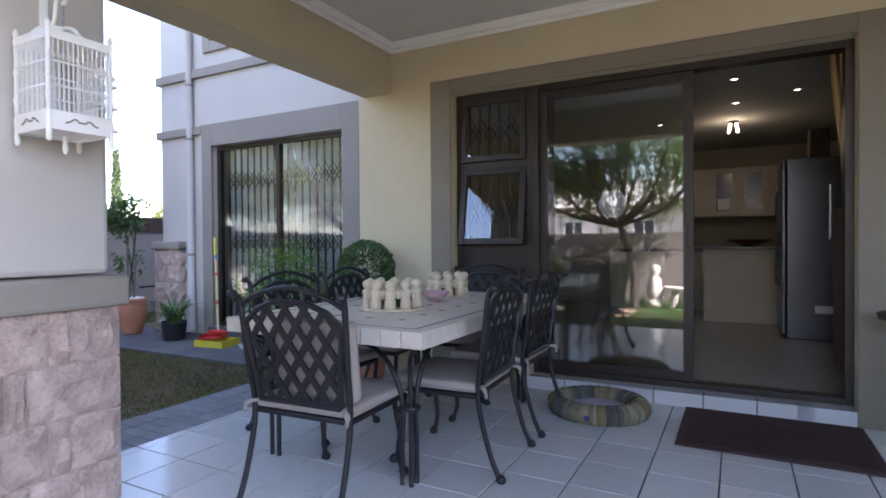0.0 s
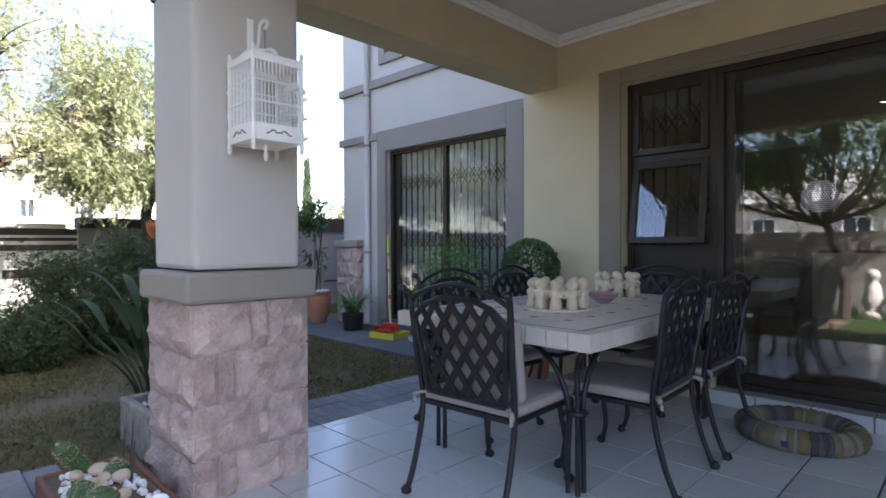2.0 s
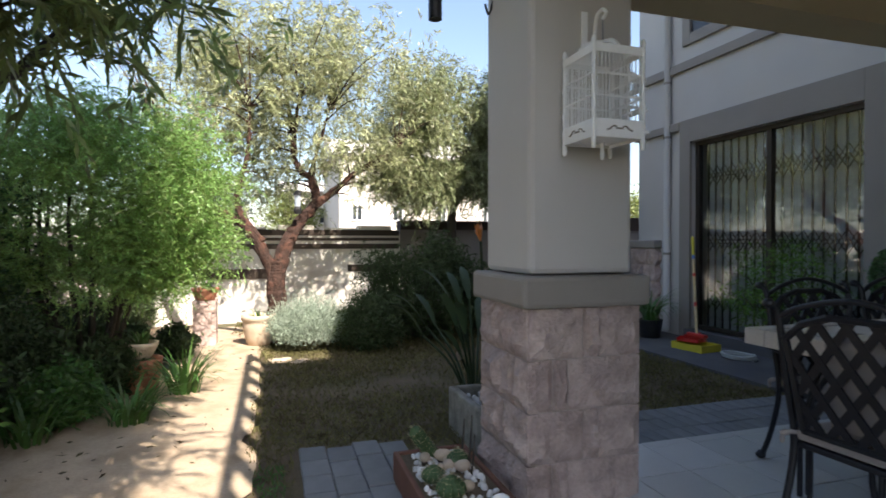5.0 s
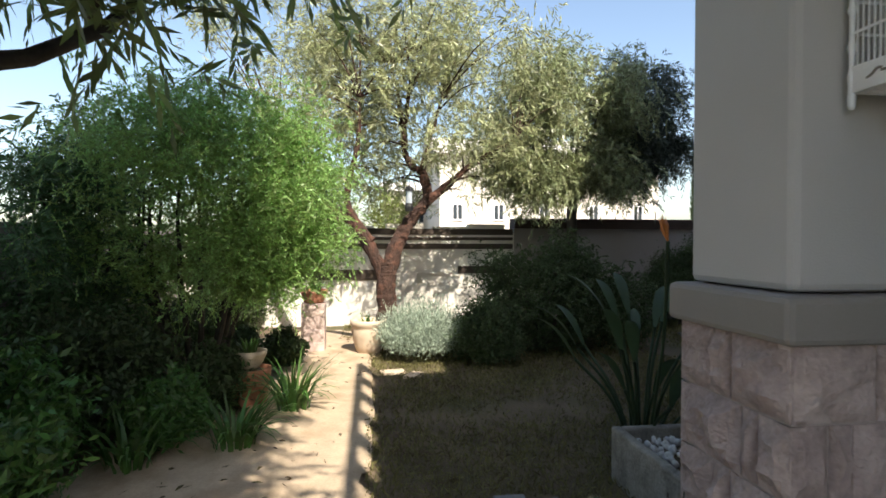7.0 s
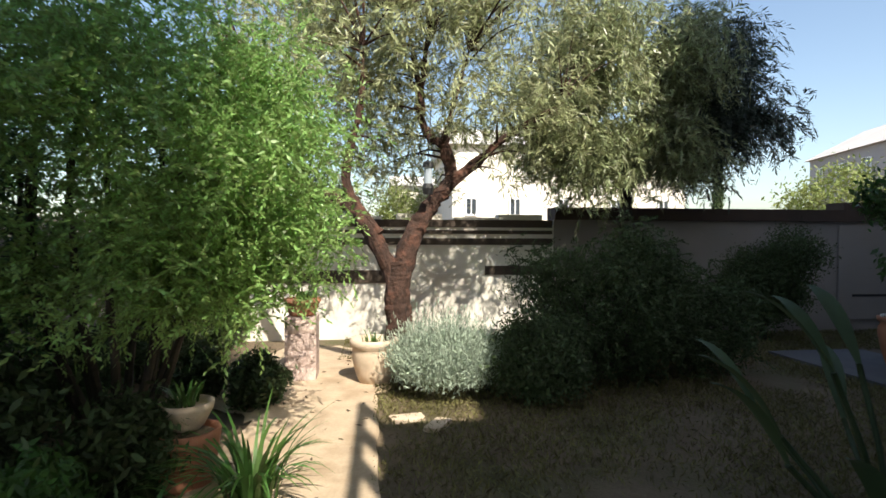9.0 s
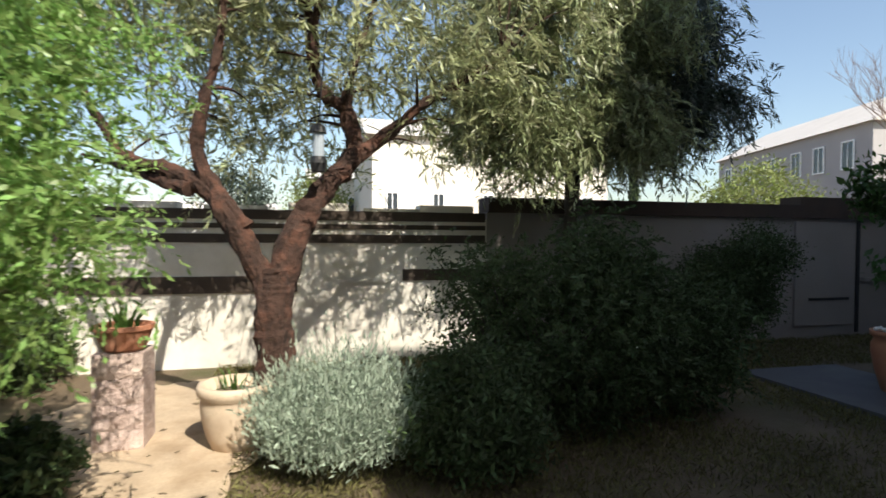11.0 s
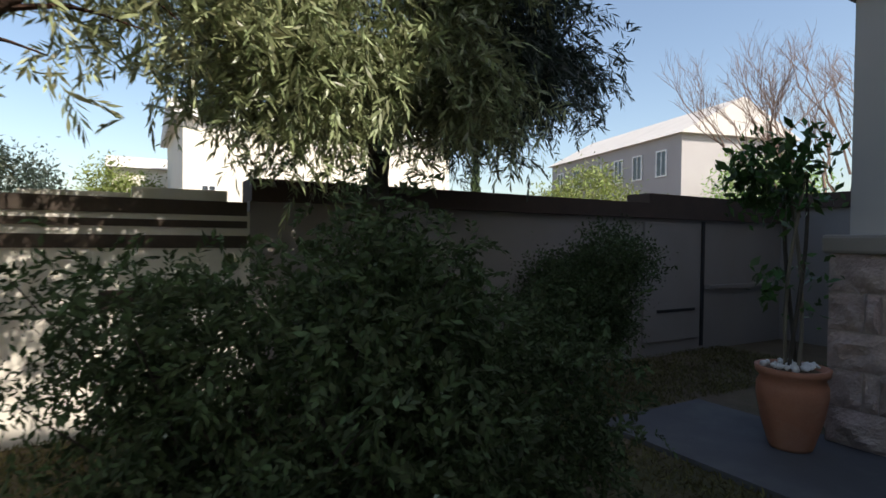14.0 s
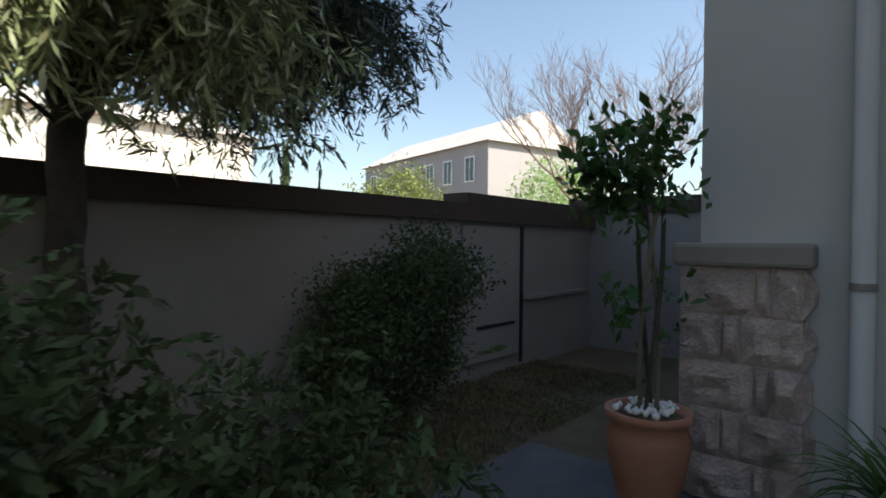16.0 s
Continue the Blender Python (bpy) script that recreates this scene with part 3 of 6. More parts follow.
# ---- wing sliding window ----
w2 = thing("window_2", (0, 0, 0), "dark bronze sliding glass doors of the wing", "window", kind="structure")
part("outer_frame", frame_bm(-5.92, -3.83, 0.1, 2.40, 0.05, 4.90, 4.97), M_BRONZE, w2, bevel=0.004)
part("mullion", boxm(-4.90, -4.84, 4.90, 4.97, 0.15, 2.35), M_BRONZE, w2)
pane_of("pane", -5.87, -4.90, 0.15, 2.35, 4.93, w2)
pane_of("pane", -4.84, -3.88, 0.15, 2.35, 4.93, w2)
slab("wing_threshold", -5.92, -3.83, BACK - 0.12, BACK + 0.05, -0.02, 0.1, M_CONC, "pale concrete threshold", "step")
bl = thing("vertical_blind", (0, 5.1, 0), "pale blue-grey vertical blind half turned", "blind")
for i in range(17):
    s = part("blind_slat", boxm(-0.06, 0.06, -0.001, 0.001, 0.12, 2.42), M_BLIND, bl)
    s.matrix_basis = pose(-5.82 + 0.118 * i, 0, 0, 0, 0, 16 + 10 * math.sin(i * 1.7))
part("head_rail", boxm(-5.9, -3.85, -0.03, 0.03, 2.42, 2.47), M_WHITE, bl)

# downpipe and the sill of the upper window
dp = thing("downpipe", (-6.31, BACK - 0.05, 0), "pale painted round downpipe fixed to the wing wall", "downpipe")
bm = bmesh.new()
tube(bm, [(0, 0, 0.02), (0, 0, 5.8)], 0.042, 14)
part("pipe", bm, M_PLASTER, dp, smooth=True)
for z in (1.0, 2.5, 3.2, 4.6):
    bm = bmesh.new()
    lathe(bm, [(0.048, z), (0.048, z + 0.03)], 14)
    part("pipe_clip", bm, M_TRIM, dp)
uw = thing("window_3", (0, 0, 0), "grey plaster surround of an upper window", "window", kind="structure")
part("frame", frame_bm(-6.06, -4.4, 3.60, 5.0, 0.13, BACK - 0.045, BACK), M_TRIM, uw, bevel=0.006)
part("pane", boxm(-5.93, -4.53, BACK - 0.012, BACK - 0.004, 3.73, 4.87), M_COUNTER, uw, "dark glass")

# ---- table ----
TX0, TX1, TY0, TY1, TZ = -2.41, -1.20, 2.04, 3.93, 0.76
tb = thing("patio_table", ((TX0 + TX1) / 2, (TY0 + TY1) / 2, 0), "rectangular stone-mosaic table on black wrought iron legs", "table")
hw, hl = (TX1 - TX0) / 2, (TY1 - TY0) / 2
part("table_frame", boxm(-hw + 0.02, hw - 0.02, -hl + 0.02, hl - 0.02, TZ - 0.075, TZ - 0.012), M_GROUT, tb)
tile_me = {}
def top_tile(x0, x1, y0, y1, z0, z1, material, nm="stone_tile"):
    key = (round(x1 - x0, 3), round(y1 - y0, 3), round(z1 - z0, 3), material.name)
    if key not in tile_me:
        a, b, c = (x1 - x0) / 2, (y1 - y0) / 2, (z1 - z0) / 2
        ob = part(nm, boxm(-a, a, -b, b, -c, c), material, tb)
        tile_me[key] = ob.data
    else:
        ob = new(nm, tile_me[key])
        ob.parent = tb
    ob.matrix_basis = pose((x0 + x1) / 2, (y0 + y1) / 2, (z0 + z1) / 2)
n1, n2 = 11, 17
e = 0.004
# edge blocks
for i in range(n1):
    a = -hw + 2 * hw / n1 * i
    for y0, y1 in ((-hl, -hl + 0.075), (hl - 0.075, hl)):
        top_tile(a + e / 2, a + 2 * hw / n1 - e / 2, y0, y1, TZ - 0.075, TZ, M_TABLE, "edge_stone")
for i in range(n2):
    a = -hl + 0.075 + (2 * hl - 0.15) / n2 * i
    for x0, x1 in ((-hw, -hw + 0.075), (hw - 0.075, hw)):
        top_tile(x0, x1, a + e / 2, a + (2 * hl - 0.15) / n2 - e / 2, TZ - 0.075, TZ, M_TABLE, "edge_stone")
# brown line and the inner field of stones with small dark insets
for x0, x1, y0, y1 in ((-hw + 0.079, hw - 0.079, -hl + 0.079, -hl + 0.097), (-hw + 0.079, hw - 0.079, hl - 0.097, hl - 0.079), (-hw + 0.079, -hw + 0.097, -hl + 0.101, hl - 0.101), (hw - 0.097, hw - 0.079, -hl + 0.101, hl - 0.101)):
    top_tile(x0, x1, y0, y1, TZ - 0.02, TZ - 0.001, M_TBORDER, "inlay_strip")
ix, iy = hw - 0.101, hl - 0.101
for i in range(5):
    for j in range(8):
        a, b = -ix + 2 * ix / 5 * i, -iy + 2 * iy / 8 * j
        top_tile(a + 0.001, a + 2 * ix / 5 - 0.001, b + 0.001, b + 2 * iy / 8 - 0.001, TZ - 0.02, TZ - 0.001, M_TABLE)
        if i and j:
            top_tile(a - 0.017, a + 0.017, b - 0.017, b + 0.017, TZ - 0.004, TZ + 0.0005, M_TBORDER, "inset")
for sx in (-1, 1):
    for sy in (-1, 1):
        for k, (ox, oy) in enumerate(((0.0, 0.0), (0.05, 0.0), (0.0, 0.05))):
            bm = bmesh.new()
            bx, by = sx * (hw - 0.16), sy * (hl - 0.16)
            px, py = bx - sx * ox, by - sy * oy
            tube(bm, curve_pts([(px + sx * (0.10 if k == 0 else 0.0) - sx * (0.28 if k == 1 else 0), py + sy * (0.10 if k == 0 else 0.0) - sy * (0.28 if k == 2 else 0), TZ - 0.075), (px - sx * (0.10 if k == 1 else 0), py - sy * (0.10 if k == 2 else 0), 0.60), (px, py, 0.42), (px, py, 0.2), (px, py, 0.0)], 5), 0.0125, 8)
            part("leg", bm, M_IRON, tb, smooth=True)
        bm = bmesh.new()
        lathe(bm, [(0.05, 0.36), (0.055, 0.37), (0.05, 0.38)], 12, (sx * (hw - 0.175), sy * (hl - 0.175), 0))
        part("leg_collar", bm, M_IRON, tb)

# ---- chairs ----
def clip_strip(poly, p, d, w):
    """The stretch of the line p + t d inside a convex outline."""
    lo, hi = -9.0, 9.0
    for a, b in zip(poly, poly[1:] + poly[:1]):
        nx, ny = -(b[1] - a[1]), b[0] - a[0]
        den = nx * d[0] + ny * d[1]
        num = nx * (a[0] - p[0]) + ny * (a[1] - p[1])
        if abs(den) < 1e-9:
            if num > 0:
                return None
        elif den > 0:
            lo = max(lo, num / den)
        else:
            hi = min(hi, num / den)
    return (lo, hi) if hi - lo > 0.03 else None


def make_chair():
    root = thing("dining_chair", (0, 0, 0), "black cast metal patio chair with lattice back and beige seat cushion", "chair", "chairs round the patio table")
    part("seat_frame", boxm(-0.235, 0.235, -0.22, 0.24, 0.385, 0.41), M_IRON, root, bevel=0.008)
    bm = boxm(-0.24, 0.24, -0.225, 0.245, 0.412, 0.465)
    c = part("seat_cushion", bm, M_CUSHION, root, "beige piped cushion", bevel=0.022)
    lean = 0.22
    back = lambda x, s: Vector((x, -0.225 - lean * (s - 0.42) * 0.55, s))
    for sx in (-1, 1):
        bm = bmesh.new()
        tube(bm, curve_pts([(sx * 0.235, -0.33, 0.0), (sx * 0.235, -0.27, 0.16), back(sx * 0.235, 0.40), back(sx * 0.245, 0.65), back(sx * 0.255, 0.89), back(sx * 0.265, 0.93) + Vector((0, -0.025, 0))], 5), 0.0125, 8)
        part("back_leg", bm, M_IRON, root, smooth=True)
        bm = bmesh.new()
        tube(bm, curve_pts([(sx * 0.215, 0.235, 0.0), (sx * 0.205, 0.205, 0.12), (sx * 0.215, 0.225, 0.28), (sx * 0.225, 0.235, 0.40)], 5), 0.0125, 8)
        part("front_leg", bm, M_IRON, root, smooth=True)
        for yy, xx in ((-0.33, 0.235), (0.235, 0.215)):
            bm = bmesh.new()
            lathe(bm, [(0.012, 0.0), (0.022, 0.008), (0.024, 0.02), (0.018, 0.032), (0.012, 0.04)], 10, (sx * xx, yy, 0))
            part("foot", bm, M_IRON, root, smooth=True)
        bm = bmesh.new()
        lathe(bm, [(0.006, 0.0), (0.02, 0.008), (0.022, 0.02), (0.012, 0.034)], 8, back(sx * 0.265, 0.915) + Vector((0, -0.03, 0)))
        part("finial", bm, M_IRON, root, smooth=True)
    bm = bmesh.new()
    tube(bm, curve_pts([back(-0.255, 0.88), back(-0.16, 0.93), back(0, 0.965), back(0.16, 0.93), back(0.255, 0.88)], 6), 0.011, 8)
    part("top_rail", bm, M_IRON, root, smooth=True)
    # cast lattice: an arched outline with crossing flat bars
    zb, zt = 0.46, 0.83
    poly = [(-0.195, zb), (0.195, zb), (0.235, 0.80), (0.17, 0.865), (0.08, 0.90), (-0.08, 0.90), (-0.17, 0.865), (-0.235, 0.80)]
    bm = bmesh.new()
    def bar(x0, z0, x1, z1, w, off):
        a, b = back(x0, z0), back(x1, z1)
        d = (b - a).normalized()
        nrm = Vector((0, 1, 0.12)).normalized()
        s = d.cross(nrm).normalized() * w / 2
        t = nrm * 0.004
        o = nrm * off
        vs = [bm.verts.new(p + o + q) for p in (a, b) for q in (s + t, s - t, -s - t, -s + t)]
        for f in ((0, 1, 5, 4), (1, 2, 6, 5), (2, 3, 7, 6), (3, 0, 4, 7), (3, 2, 1, 0), (4, 5, 6, 7)):
            bm.faces.new([vs[i] for i in f])
    for s in (-1, 1):
        d = (s * math.sin(radians(33)), math.cos(radians(33)))
        for k in range(-7, 8):
            p = (k * 0.092 + 0.02, 0.66)
            r = clip_strip(poly, p, d, 0.03)
            if r:
                bar(p[0] + r[0] * d[0], p[1] + r[0] * d[1], p[0] + r[1] * d[0], p[1] + r[1] * d[1], 0.027, 0.001 * s)
    part("back_lattice", bm, M_IRON, root)
    bm = bmesh.new()
    pts = [back(x, z) for x, z in poly]
    for a, b in zip(pts, pts[1:] + pts[:1]):
        tube(bm, [a, b], 0.014, 6)
    part("back_frame", bm, M_IRON, root)
    for sx in (-1, 1):
        bm = bmesh.new()
        tube(bm, curve_pts([(sx * 0.222, -0.20, 0.44), (sx * 0.236, -0.245, 0.445), (sx * 0.25, -0.262, 0.432), (sx * 0.246, -0.266, 0.40)], 4), [0.009] * 5 + [0.012] * 4 + [0.009] * 3 + [0.005], 6)
        part("cushion_tie", bm, M_CUSHION, root, smooth=True)
    return root


chair = make_chair()
chair.matrix_basis = pose(-1.69, 2.04, 0, 0, 0, 3) @ Matrix.Diagonal((1.1, 1.06, 1.0, 1))
for x, y, r in ((-1.36, 2.66, 93), (-1.37, 3.36, 90), (-2.30, 2.66, -92), (-2.30, 3.34, -86), (-1.80, 3.80, 180)):
    copy_thing(chair, pose(x, y, 0, 0, 0, r))
# back cushion on the chair at the near end
bc = thing("back_cushion", (-1.69, 2.04, 0.468), "beige cushion leaning on the chair back", "cushion", rz=3)
ob = part("cover", boxm(-0.21, 0.21, -0.035, 0.035, 0.0, 0.36), M_CUSHION, bc, bevel=0.03)
ob.matrix_basis = pose(0.06, -0.175, 0, 7, 0, 0)

# ---- angel rings and bowl on the table ----
def angel_ring(x, y, n, r, rz, label):
    root = thing("figurine_ring", (x, y, TZ), label, "ornament", "angel rings on the table", rz=rz)
    bm = bmesh.new()
    lathe(bm, [(r + 0.04, 0.0), (r + 0.045, 0.006), (r + 0.04, 0.014), (0.02, 0.014)], 28)
    part("base", bm, M_CERAMIC, root)
    for k in range(n):
        a = 2 * math.pi * k / n
        bm = bmesh.new()
        c = Vector((r * math.cos(a), r * math.sin(a), 0.012))
        lathe(bm, [(0.034, 0), (0.033, 0.03), (0.026, 0.07), (0.035, 0.09), (0.031, 0.104), (0.018, 0.112), (0.029, 0.122), (0.033, 0.138), (0.026, 0.155), (0.006, 0.166)], 10, c)
        for sw in (-1, 1):
            tw = Vector((-math.sin(a), math.cos(a), 0)) * sw
            tube(bm, [c + Vector((0, 0, 0.10)), c + tw * 0.04 + Vector((0, 0, 0.095)), c + tw * 0.055 + Vector((0, 0, 0.06))], [0.013, 0.014, 0.006], 6)
        nx = Vector((r * math.cos(a + 2 * math.pi / n), r * math.sin(a + 2 * math.pi / n), 0.012))
        tube(bm, [c + Vector((0, 0, 0.095)), c.lerp(nx, 0.5) + Vector((0, 0, 0.075)), nx + Vector((0, 0, 0.095))], 0.019, 6)
        part("figurine", bm, M_CERAMIC, root, smooth=True)
    bm = bmesh.new()
    lathe(bm, [(0.05, 0.014), (0.05, 0.07), (0.042, 0.07), (0.042, 0.02)], 14)
    part("candle_cup", bm, mat("green_glass", (0.05, 0.16, 0.07), 0.1, bump=0), root, "small dark green cup")
    return root


angel_ring(-1.80, 2.72, 10, 0.145, 10, "cream ceramic ring of linked angel figurines round a candle cup")
angel_ring(-1.84, 3.50, 8, 0.115, 30, "smaller cream ceramic ring of linked angel figurines")
bw = thing("glass_bowl", (-1.76, 3.16, TZ), "shallow pink cut-glass bowl on the table", "bowl")
bm = bmesh.new()
lathe(bm, [(0.04, 0.0), (0.05, 0.012), (0.085, 0.04), (0.10, 0.07), (0.094, 0.07), (0.08, 0.043), (0.045, 0.018)], 20)
part("bowl", bm, M_PINKGLASS, bw)

# ---- bird cage on the pillar ----
cg = thing("bird_cage", (-2.375, 1.235, 1.585), "white painted wooden bird cage hanging from a scroll bracket", "bird cage")
CW, CH = 0.115, 0.36
for sx in (-1, 1):
    for sy in (-1, 1):
        bm = bmesh.new()
        x, y = sx * CW, sy * CW
        lathe(bm, [(0.006, -0.045), (0.010, -0.035), (0.011, -0.01), (0.009, 0.02), (0.012, 0.05), (0.007, 0.07), (0.008, 0.11), (0.013, 0.13), (0.008, 0.15), (0.008, 0.22), (0.013, 0.235), (0.008, 0.25), (0.008, 0.34), (0.011, 0.36), (0.006, 0.375), (0.012, 0.39), (0.004, 0.41)], 8, (x, y, 0))
        part("corner_post", bm, M_WHITE, cg, smooth=True)
for z0, z1 in ((0.0, 0.075), (0.34, 0.375)):
    for rot in range(4):
        ob = part("skirt" if z0 == 0 else "top_board", boxm(-CW, CW, CW - 0.006, CW + 0.006, z0, z1), M_WHITE, cg, bevel=0.003)
        ob.matrix_basis = pose(0, 0, 0, 0, 0, 90 * rot)
for z in (0.165, 0.255):
    for rot in range(4):
        ob = part("ring_bar", boxm(-CW, CW, CW - 0.003, CW + 0.003, z, z + 0.007), M_WHITE, cg)
        ob.matrix_basis = pose(0, 0, 0, 0, 0, 90 * rot)
wire = None
for rot in range(4):
    for i in range(1, 13):
        if rot == 0 and 7 < i < 12:
            continue
        if wire is None:
            bm = bmesh.new()
            tube(bm, [(0, 0, 0.07), (0, 0, 0.345)], 0.0028, 5)
            ob = part("wire", bm, M_WHITE, cg)
            wire = ob.data
        else:
            ob = new("wire", wire)
            ob.parent = cg
        ob.matrix_basis = pose(0, 0, 0, 0, 0, 90 * rot) @ pose(-CW + 2 * CW / 13 * i, CW, 0)
for rot in range(4):
    # Raised dark bars imitate the shade inside carved slots of the skirt.
    bm = bmesh.new()
    for s in (-1, 1):
        tube(bm, curve_pts([(s * 0.015, CW + 0.008, 0.045), (s * 0.03, CW + 0.008, 0.047), (s * 0.045, CW + 0.008, 0.035), (s * 0.06, CW + 0.008, 0.03)], 4), 0.0035, 5)
    tube(bm, [(-0.016, CW + 0.008, 0.038), (0.016, CW + 0.008, 0.038)], 0.0035, 5)
    ob = part("carving", bm, M_TRIM, cg, "dark bar painting the shade of a carved slot")
    ob.matrix_basis = pose(0, 0, 0, 0, 0, 90 * rot)
part("floor", boxm(-CW, CW, -CW, CW, 0.012, 0.022), M_WHITE, cg)
part("tray", boxm(-CW + 0.01, CW - 0.01, -CW + 0.02, CW + 0.04, 0.03, 0.04), M_WHITE, cg)
part("roof", boxm(-CW, CW, -CW, CW, 0.362, 0.37), M_WHITE, cg)
bm = bmesh.new()
tube(bm, curve_pts([(0, -0.11, 0.375), (0, -0.07, 0.41), (0, 0.0, 0.425), (0, 0.07, 0.41), (0, 0.11, 0.375)], 5), 0.009, 6)
part("crest", bm, M_WHITE, cg)
bm = bmesh.new()
tube(bm, curve_pts([(-0.11, 0, 0.375), (-0.07, 0, 0.41), (0.0, 0.0, 0.425), (0.07, 0, 0.41), (0.11, 0, 0.375)], 5), 0.009, 6)
part("crest", bm, M_WHITE, cg)
bm = bmesh.new()
tube(bm, [(0, 0, 0.42), (0, 0, 0.53)], 0.003, 5)
part("hook", bm, M_STEEL, cg)
bm = bmesh.new()
lathe(bm, [(0.006, -0.07), (0.011, -0.05), (0.008, -0.03), (0.012, 0.0)], 8)
part("pendant", bm, M_WHITE, cg)
for z in (0.125, 0.215):
    part("shelf", boxm(-0.09, 0.09, CW, CW + 0.045, z, z + 0.008), M_WHITE, cg)
# open little door with a gabled top, swung out
ob = part("door_panel", boxm(-0.045, 0.045, -0.004, 0.004, 0.16, 0.172), M_WHITE, cg)
ob.matrix_basis = pose(-0.02, CW + 0.045, 0, 0, 0, 80)
bm = bmesh.new()
tri = [[bm.verts.new((x, y, z)) for x, z in ((-0.052, 0.272), (0.052, 0.272), (0.052, 0.285), (0.0, 0.325), (-0.052, 0.285))] for y in (-0.004, 0.004)]
bm.faces.new(tri[0])
bm.faces.new(tri[1][::-1])
for k in range(5):
    bm.faces.new((tri[0][k], tri[1][k], tri[1][(k + 1) % 5], tri[0][(k + 1) % 5]))
ob = part("door_gable", bm, M_WHITE, cg)
ob.matrix_basis = pose(-0.02, CW + 0.045, 0, 0, 0, 80)
for i in range(6):
    bm = bmesh.new()
    tube(bm, [(-0.04 + 0.016 * i, 0, 0.17), (-0.04 + 0.016 * i, 0, 0.275)], 0.003, 5)
    ob = part("door_wire", bm, M_WHITE, cg)
    ob.matrix_basis = pose(-0.02, CW + 0.045, 0, 0, 0, 80)
cb = thing("cage_bracket", (-2.522, 1.235, 2.075), "white painted scroll wall bracket holding the cage", "bracket")
part("wall_strip", boxm(-0.012, 0.006, -0.015, 0.015, -0.13, 0.12), M_WHITE, cb)
bm = bmesh.new()
tube(bm, curve_pts([(0, 0, -0.10), (0.08, 0.0, -0.02), (0.10, 0, 0.06), (0.145, 0, 0.075), (0.17, 0, 0.05), (0.147, 0, 0.035)], 6), 0.008, 6)
part("scroll", bm, M_WHITE, cb)

# ---- mat, pet bed ----
dm = thing("door_mat", (0.17, 3.71, 0), "dark brown ribbed rubber door mat", "mat")
part("pad", boxm(-0.49, 0.49, -0.39, 0.39, 0.001, 0.012), M_MAT, dm, bevel=0.004)
bm = bmesh.new()
for i in range(60):
    box(bm, -0.45 + 0.0152 * i, -0.4425 + 0.0152 * i, -0.35, 0.35, 0.012, 0.0155)
part("ribs", bm, M_MAT, dm)
pb = thing("pet_bed", (-0.83, 3.72, 0), "round striped fabric pet bed with a pale fleece inside", "pet bed")
cuts = [0.0]
while cuts[-1] < 0.975:
    cuts.append(cuts[-1] + random.Random(len(cuts) * 7).choice((0.012, 0.022, 0.03, 0.04)))
cuts[-1] = 1.0
for k in range(len(cuts) - 1):
    bm = bmesh.new()
    a0, a1 = 2 * math.pi * cuts[k], 2 * math.pi * cuts[k + 1]
    cen = [(0.27 * math.cos(a0 + (a1 - a0) * j / 4), 0.24 * math.sin(a0 + (a1 - a0) * j / 4), 0.055) for j in range(5)]
    tube(bm, cen, [0.060, 0.066, 0.068, 0.066, 0.060], 12, cap=False)
    part("bolster", bm, BED_COLS[(k * 7 + k // 4) % len(BED_COLS)], pb, smooth=True)
bm = bmesh.new()
lathe(bm, [(0.25, 0.005), (0.25, 0.03), (0.18, 0.05), (0.08, 0.042), (0.01, 0.04)], 24)
part("fleece", bm, M_BEDWOOL, pb, "pale lilac fleece", smooth=True)
part("badge", boxm(-0.018, 0.018, -0.311, -0.305, 0.035, 0.065), M_BLUEDK, pb, "small navy badge")

# ---- pots and plants by the wing ----
def pot(name, x, y, z, prof, material, label, cat="plant pot"):
    root = thing(name, (x, y, z), label, cat)
    bm = bmesh.new()
    lathe(bm, prof, 28)
    part("pot", bm, material, root, smooth=True)
    return root


def soil_disc(root, r, z, material=M_SOIL):
    bm = bmesh.new()
    lathe(bm, [(r, z - 0.01), (r * 0.6, z + 0.01), (0.005, z + 0.012)], 18)
    return part("soil", bm, material, root)


def pebbles(root, n, rx, ry, z, size, material=M_PEBBLE, nm="pebble_fill"):
    bm = bmesh.new()
    if nm == "rock":
        for _ in range(n):
            b1 = bmesh.new()
            s = size * rng.uniform(0.6, 1.2)
            bmesh.ops.create_icosphere(b1, subdivisions=2, radius=s, matrix=Matrix.Diagonal((1, rng.uniform(0.6, 1), rng.uniform(0.5, 0.8), 1)))
            ob = part("rock", b1, material, root, smooth=True)
            ob.matrix_basis = pose(rng.uniform(-rx, rx), rng.uniform(-ry, ry), z, 0, 0, rng.uniform(0, 360))
        return ob
    for _ in range(n):
        x, y = rng.uniform(-rx, rx), rng.uniform(-ry, ry)
        s = size * rng.uniform(0.6, 1.4)
        bmesh.ops.create_icosphere(bm, subdivisions=1, radius=s, matrix=pose(x, y, z, rng.uniform(0, 360), rng.uniform(0, 360), 0) @ Matrix.Diagonal((1, rng.uniform(0.6, 1), rng.uniform(0.5, 0.9), 1)))
    return tagged(part(nm, bm, material, root, smooth=True), kind="stuff")


